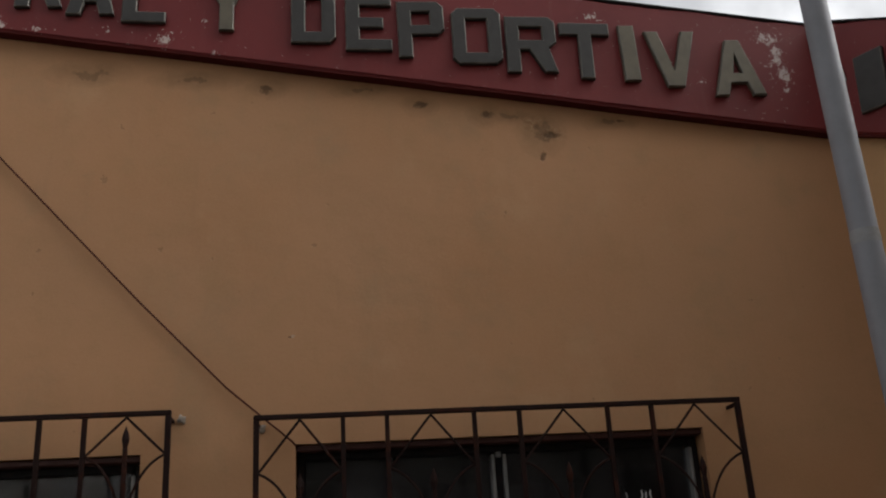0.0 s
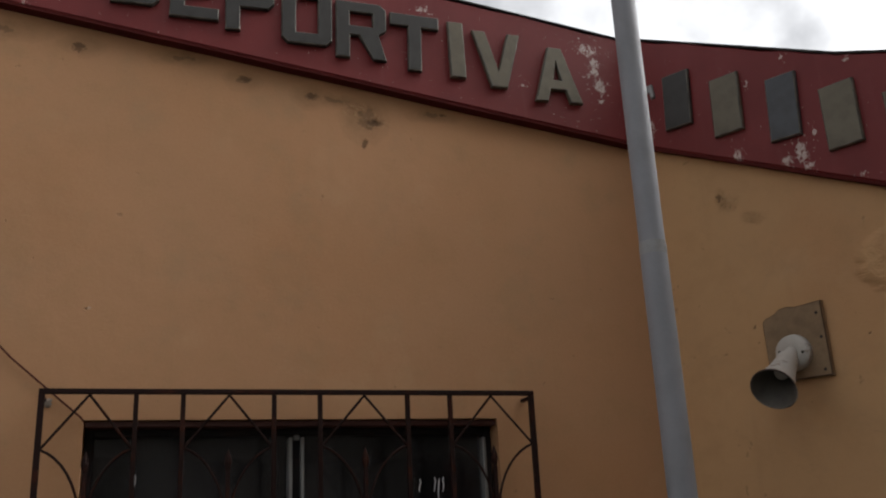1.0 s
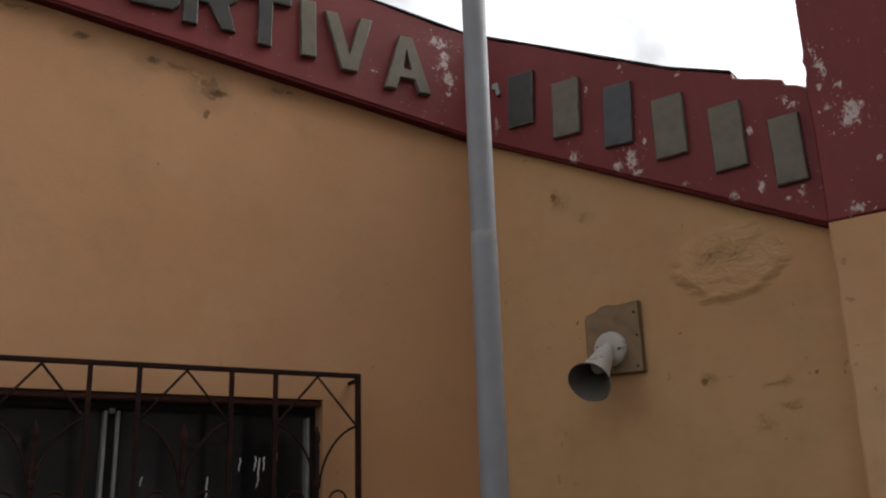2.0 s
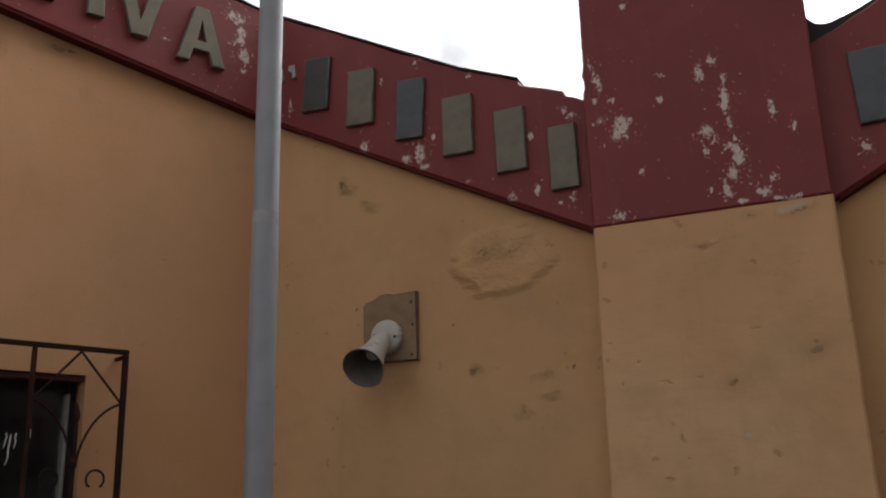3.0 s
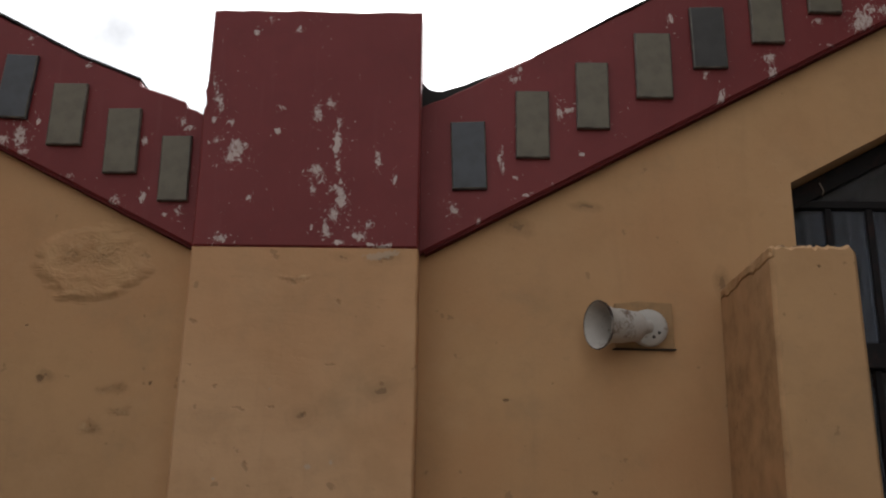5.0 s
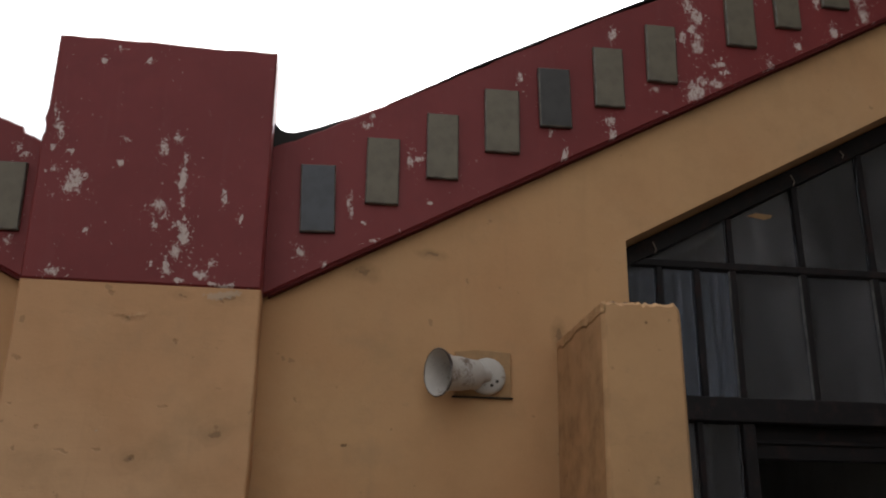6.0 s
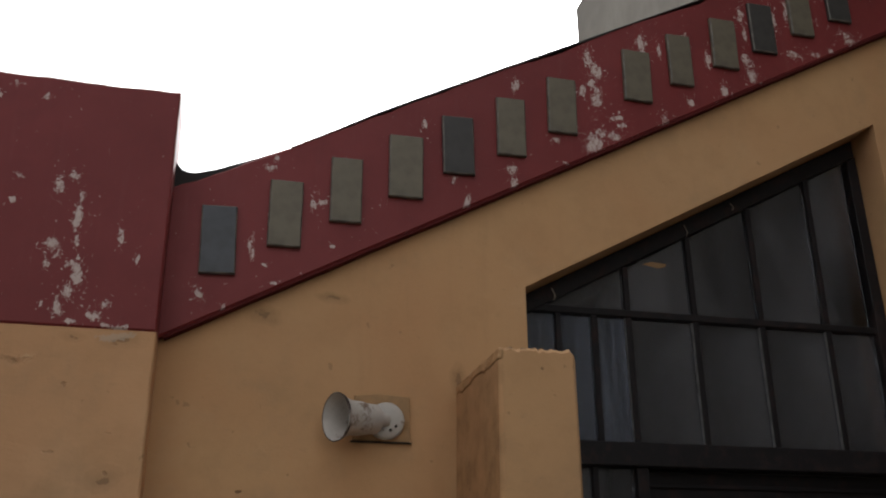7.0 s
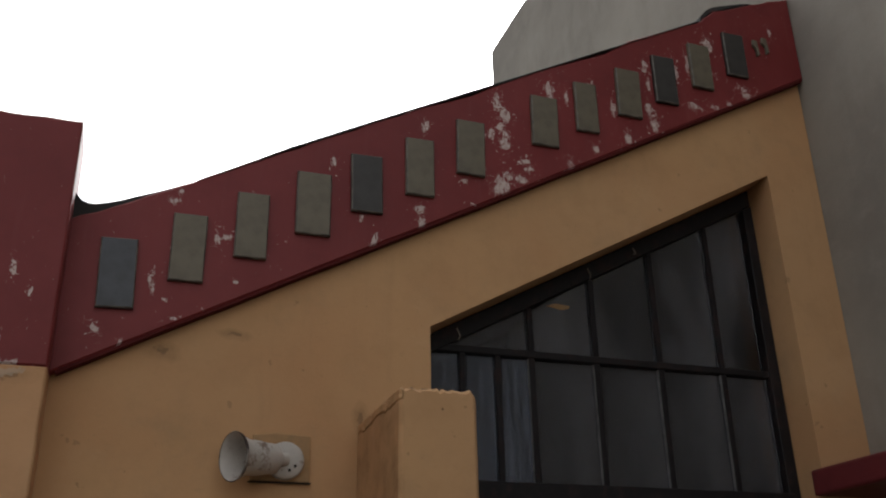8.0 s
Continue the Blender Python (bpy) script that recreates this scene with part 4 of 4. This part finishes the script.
for x, z in ((-2.462, 2.160), (-2.205, 2.118)):
    bm = lathe([(0.0, 0.008), (0.007, 0.007), (0.012, 0.004), (0.015, 0.0)], 10, axis=((x, -0.0005, z), (0, -1, 0)))
    for v in bm.verts:
        v.co += Vector((math.sin(v.co.z * 311) * 0.004, 0, math.sin(v.co.x * 277) * 0.004))
    tagged(link("mortar_dab", bm, M_MORTAR, at=WALL_A, smooth=True), "pale mortar dab where a grille tie enters the wall", "mortar", "mortar dabs")

# ---- cable ----
run = [(-3.75, -0.008, 3.78), (-3.40, -0.008, 3.415), (-3.123, -0.008, 3.112), (-2.611, -0.009, 2.558), (-2.32, -0.010, 2.258), (-2.10, -0.010, 2.068), (-2.085, 0.03, 2.045)]
tagged(link("wall_cable", tube(run, 0.0034, 7), M_CABLE, at=WALL_A, smooth=True), "thin dark cable running slantwise down the ochre wall", "cable")

# ---- big slanted window ----
GY = 3.259
w3 = empty("window_3")
tagged(w3, "large black steel window with slanted top and small panes", "window", kind="structure")


def slope(x):
    return 2.776 + (x - 1.992) * (3.668 - 2.776) / (3.652 - 1.992)


part("frame_top", prism([[(1.995, 2.70), (3.645, slope(3.645) - 0.085), (3.645, slope(3.645) - 0.004), (1.995, slope(1.995) - 0.004)]], GY - 0.03, GY + 0.03, 0.003), M_STEEL, w3)
part("frame_jamb", prism([[(3.620, 0.0), (3.686, 0.0), (3.649, slope(3.60) - 0.062), (3.600, slope(3.60) - 0.090)]], GY - 0.032, GY + 0.03, 0.003), M_STEEL, w3)
part("frame_jamb", box(1.995, 2.02, GY - 0.03, GY + 0.03, 0.0, 2.695, 0.003), M_STEEL, w3)
part("transom", box(2.02, 3.610, GY - 0.022, GY + 0.022, 2.738, 2.768, 0.003), M_STEEL, w3)
part("lower_beam", box(2.02, 3.625, GY - 0.045, GY + 0.04, 2.150, 2.240, 0.004), M_STEEL, w3)
muls = [2.176, 2.326, 2.474, 2.767, 3.069, 3.376]
for x in muls:
    part("mullion", box(x - 0.012, x + 0.012, GY - 0.018, GY + 0.018, 2.241, 2.737, 0.002), M_STEEL, w3)
    if x > 2.4:
        part("mullion", box(x - 0.012, x + 0.012, GY - 0.018, GY + 0.018, 2.769, slope(x) - 0.083, 0.002), M_STEEL, w3)
        part("glazing_bead", box(x - 0.0158, x - 0.0125, GY - 0.014, GY + 0.010, 2.243, 2.735, 0.001), M_BEAD, w3, "grey putty line")
rng = random.Random(31)
edges = [2.02] + muls + [3.612]
for a, b in zip(edges, edges[1:]):
    tilt = Matrix.Translation(((a + b) / 2, GY, 2.49)) @ pose(0, 0, 0, rng.uniform(-0.5, 0.5), 0, rng.uniform(-0.6, 0.6))
    h = (b - a) / 2 - 0.0125
    p = part("pane", box(-h, h, -0.002, 0.002, -0.247, 0.247), M_GLASS_SHEEN if b < 2.48 else M_GLASS, w3, "glass with bluish streaks painted as sky reflection" if b < 2.48 else "dusty window glass")
    p.matrix_basis = tilt
    p.visible_shadow = False
for a, b in zip([2.10, 2.474, 2.767, 3.069, 3.376], [2.474, 2.767, 3.069, 3.376, 3.60]):
    q = part("pane", prism([[(a + 0.013, 2.770), (b - 0.013, 2.770), (b - 0.013, slope(b) - 0.085), (a + 0.013, max(slope(a) - 0.085, 2.772))]], GY - 0.002, GY + 0.002), M_GLASS, w3, "dusty window glass")
    q.visible_shadow = False
for a, b in ((2.02, 2.28), (2.305, 2.45)):
    q = part("pane", box(a + 0.002, b, GY - 0.002, GY + 0.002, 1.2, 2.149), M_GLASS, w3, "dusty window glass")
    q.visible_shadow = False
part("mullion", box(2.281, 2.304, GY - 0.018, GY + 0.018, 0.0, 2.149, 0.002), M_STEEL, w3)
part("door_post", box(2.451, 2.50, GY - 0.03, GY + 0.03, 0.0, 2.149, 0.003), M_STEEL, w3)
part("door_head", box(2.50, 3.62, GY + 0.045, GY + 0.085, 2.03, 2.149, 0.003), M_STEEL, w3)
part("door_head_fillet", box(2.50, 3.62, GY + 0.030, GY + 0.044, 2.085, 2.10, 0.002), M_STEEL, w3)
part("sticker", prism([[(2.56, 2.975), (2.63, 2.963), (2.66, 2.972), (2.668, 2.985), (2.60, 2.990)]], GY - 0.0045, GY - 0.0025), M_BOARD_OCHRE, w3, "faded tan paper scrap stuck on the glass")
# threads of old cobweb under the slanted head
for x, l in ((2.15, 0.05), (2.75, 0.05), (2.98, 0.03)):
    part("cobweb", tube([(x, GY - 0.034, slope(x) - 0.03), (x + 0.012, GY - 0.036, slope(x) - 0.03 - l * 0.6), (x + 0.006, GY - 0.034, slope(x) - 0.03 - l)], 0.0022, 5), M_MORTAR, w3, "grey cobweb thread")

# ---- flagpole ----
pole = empty("flagpole", Matrix.Translation((-0.742, 2.061, 0)))
tagged(pole, "slender grey painted steel pole with a welded joint", "pole")
part("lower_tube", tube([(0, 0, 0.02), (0, 0, 1.4), (0, 0, 2.35)], [0.0372, 0.0372, 0.0366], 24), M_POLE, pole, smooth=True)
part("joint", tube([(0, 0, 2.348), (0, 0, 2.358), (0, 0, 2.372), (0, 0, 2.385)], [0.0366, 0.0371, 0.0367, 0.0352], 24), M_WELD, pole, "rough weld collar", smooth=True)
part("upper_tube", tube([(0, 0, 2.383), (0, 0, 4.0), (0, 0, 6.0)], [0.0352, 0.0345, 0.0335], 24), M_POLE, pole, smooth=True)
part("base_plate", box(-0.12, 0.12, -0.12, 0.12, 0.0, 0.021, 0.003), M_POLE, pole)

# ---- wall lamps ----
def wall_lamp(base, mouth, waist, liner, label, rim=1.0, holes=((-0.036, 0.004), (0.036, -0.004))):
    """A round wall box with a flared metal shade on a short neck."""
    lamp = empty("wall_lamp", Matrix.Translation(base))
    tagged(lamp, label, "wall lamp", "flared lamps on the gable wall")
    axis = Vector(mouth) - Vector(base)
    length = axis.length
    d = axis.normalized()
    part("wall_box", lathe([(0.062, 0.0), (0.063, 0.016), (0.061, 0.023), (0.055, 0.028), (0.034, 0.032), (0.0, 0.033)], 32, axis=((0, 0.028, 0), (0, -1, 0))), M_LAMP, lamp, smooth=True)
    part("neck", lathe([(0.022, 0.0), (0.024, 0.03), (0.028, 0.045), (0.030, 0.055)], 20, axis=((0, 0, 0), d)), M_LAMP, lamp, smooth=True)
    n0 = 0.045
    outer = [(waist - 0.006, n0), (waist - 0.001, n0 + 0.006), (waist, n0 + 0.03), (waist + 0.006, length * 0.55), (0.057 * rim, length * 0.75), (0.071 * rim, length * 0.94), (0.0785 * rim, length)]
    inner = [(0.0772 * rim, length - 0.0005), (0.0695 * rim, length * 0.94), (0.0555 * rim, length * 0.75), (waist + 0.0045, length * 0.55), (waist - 0.0015, n0 + 0.03), (0.0, n0 + 0.025)]
    shade = part("shade", lathe(outer + inner[:1], 36, axis=((0, 0, 0), d), caps=False), M_LAMP, lamp, "chalky white shade with rust at the rim", smooth=True)
    part("liner", lathe(inner, 36, axis=((0, 0, 0), d), caps=False), liner, shade, "inside of the shade, toned for the light it gets", smooth=True)
    part("rim", lathe([(0.0745 * rim, length - 0.011), (0.0764 * rim, length - 0.010), (0.0800 * rim, length), (0.0790 * rim, length + 0.0018), (0.0765 * rim, length + 0.0010)], 36, axis=((0, 0, 0), d), caps=False), M_LAMP_RIM, shade, "rolled rim with chipped rusty paint", smooth=True)
    part("socket", lathe([(0.022, n0 + 0.03), (0.024, length * 0.58), (0.020, length * 0.62), (0.0, length * 0.63)], 16, axis=((0, 0, 0), d)), M_LAMP, shade, smooth=True)
    for sx, sz in holes:
        part("screw", lathe([(0.0055, 0.0), (0.0055, 0.003), (0.0, 0.004)], 10, axis=((sx, -0.0030, sz), (0, -1, 0))), M_SCREW, lamp)
    return lamp


L1 = (-0.870, 3.030, 2.211)
L2 = (1.470, 3.040, 2.248)
# Liner tone follows the light: dark in the shaded mouth, white in the lit one.
wall_lamp(L1, (-0.863, 2.850, 2.068), 0.038, M_LAMP_IN_SHADED, "white flared metal wall lamp aimed down at the yard", 0.955, ((-0.040, 0.006), (0.042, -0.006), (0.014, -0.010)))
wall_lamp(L2, (1.286, 2.950, 2.234), 0.050, M_LAMP, "white flared metal wall lamp turned aside along the wall", 1.0, ((0.030, -0.020), (0.012, -0.034)))
rng = random.Random(51)
loop = [(-0.973, 2.125), (-0.893, 2.120), (-0.752, 2.117), (-0.754, 2.376), (-0.80, 2.373), (-0.85, 2.371), (-0.88, 2.378), (-0.91, 2.374), (-0.925, 2.362), (-0.945, 2.355), (-0.962, 2.352), (-0.975, 2.338)]
board = tagged(link("mounting_board", prism([loop], 3.058, WALL_Y - 0.001, 0.0035, rim=True), M_BOARD, second=M_BOARD_SHADE_EDGE), "weathered tan board with a broken corner behind a lamp", "mounting board")
for x, z in ((-0.775, 2.335), (-0.775, 2.14), (-0.77, 2.25)):
    part("nail", lathe([(0.006, 0.0), (0.005, 0.002), (0.0, 0.003)], 8, axis=((x, 3.0585, z), (0, -1, 0))), M_SCREW, board)
loop = [(1.36, 2.183), (1.556, 2.180), (1.553, 2.335), (1.50, 2.338), (1.44, 2.342), (1.40, 2.337), (1.362, 2.333)]
board = tagged(link("mounting_board", prism([loop], 3.068, WALL_Y - 0.001, 0.002), M_BOARD_OCHRE), "ochre painted board with a mossy top edge behind a lamp", "mounting board")
# Dark strip added in place of the board's shadow line.
part("shadow_strip", box(1.352, 1.560, 3.060, WALL_Y - 0.0005, 2.1768, 2.1795, 0.0005), M_STEEL, board, "thin dark strip standing for the shadow under the board")
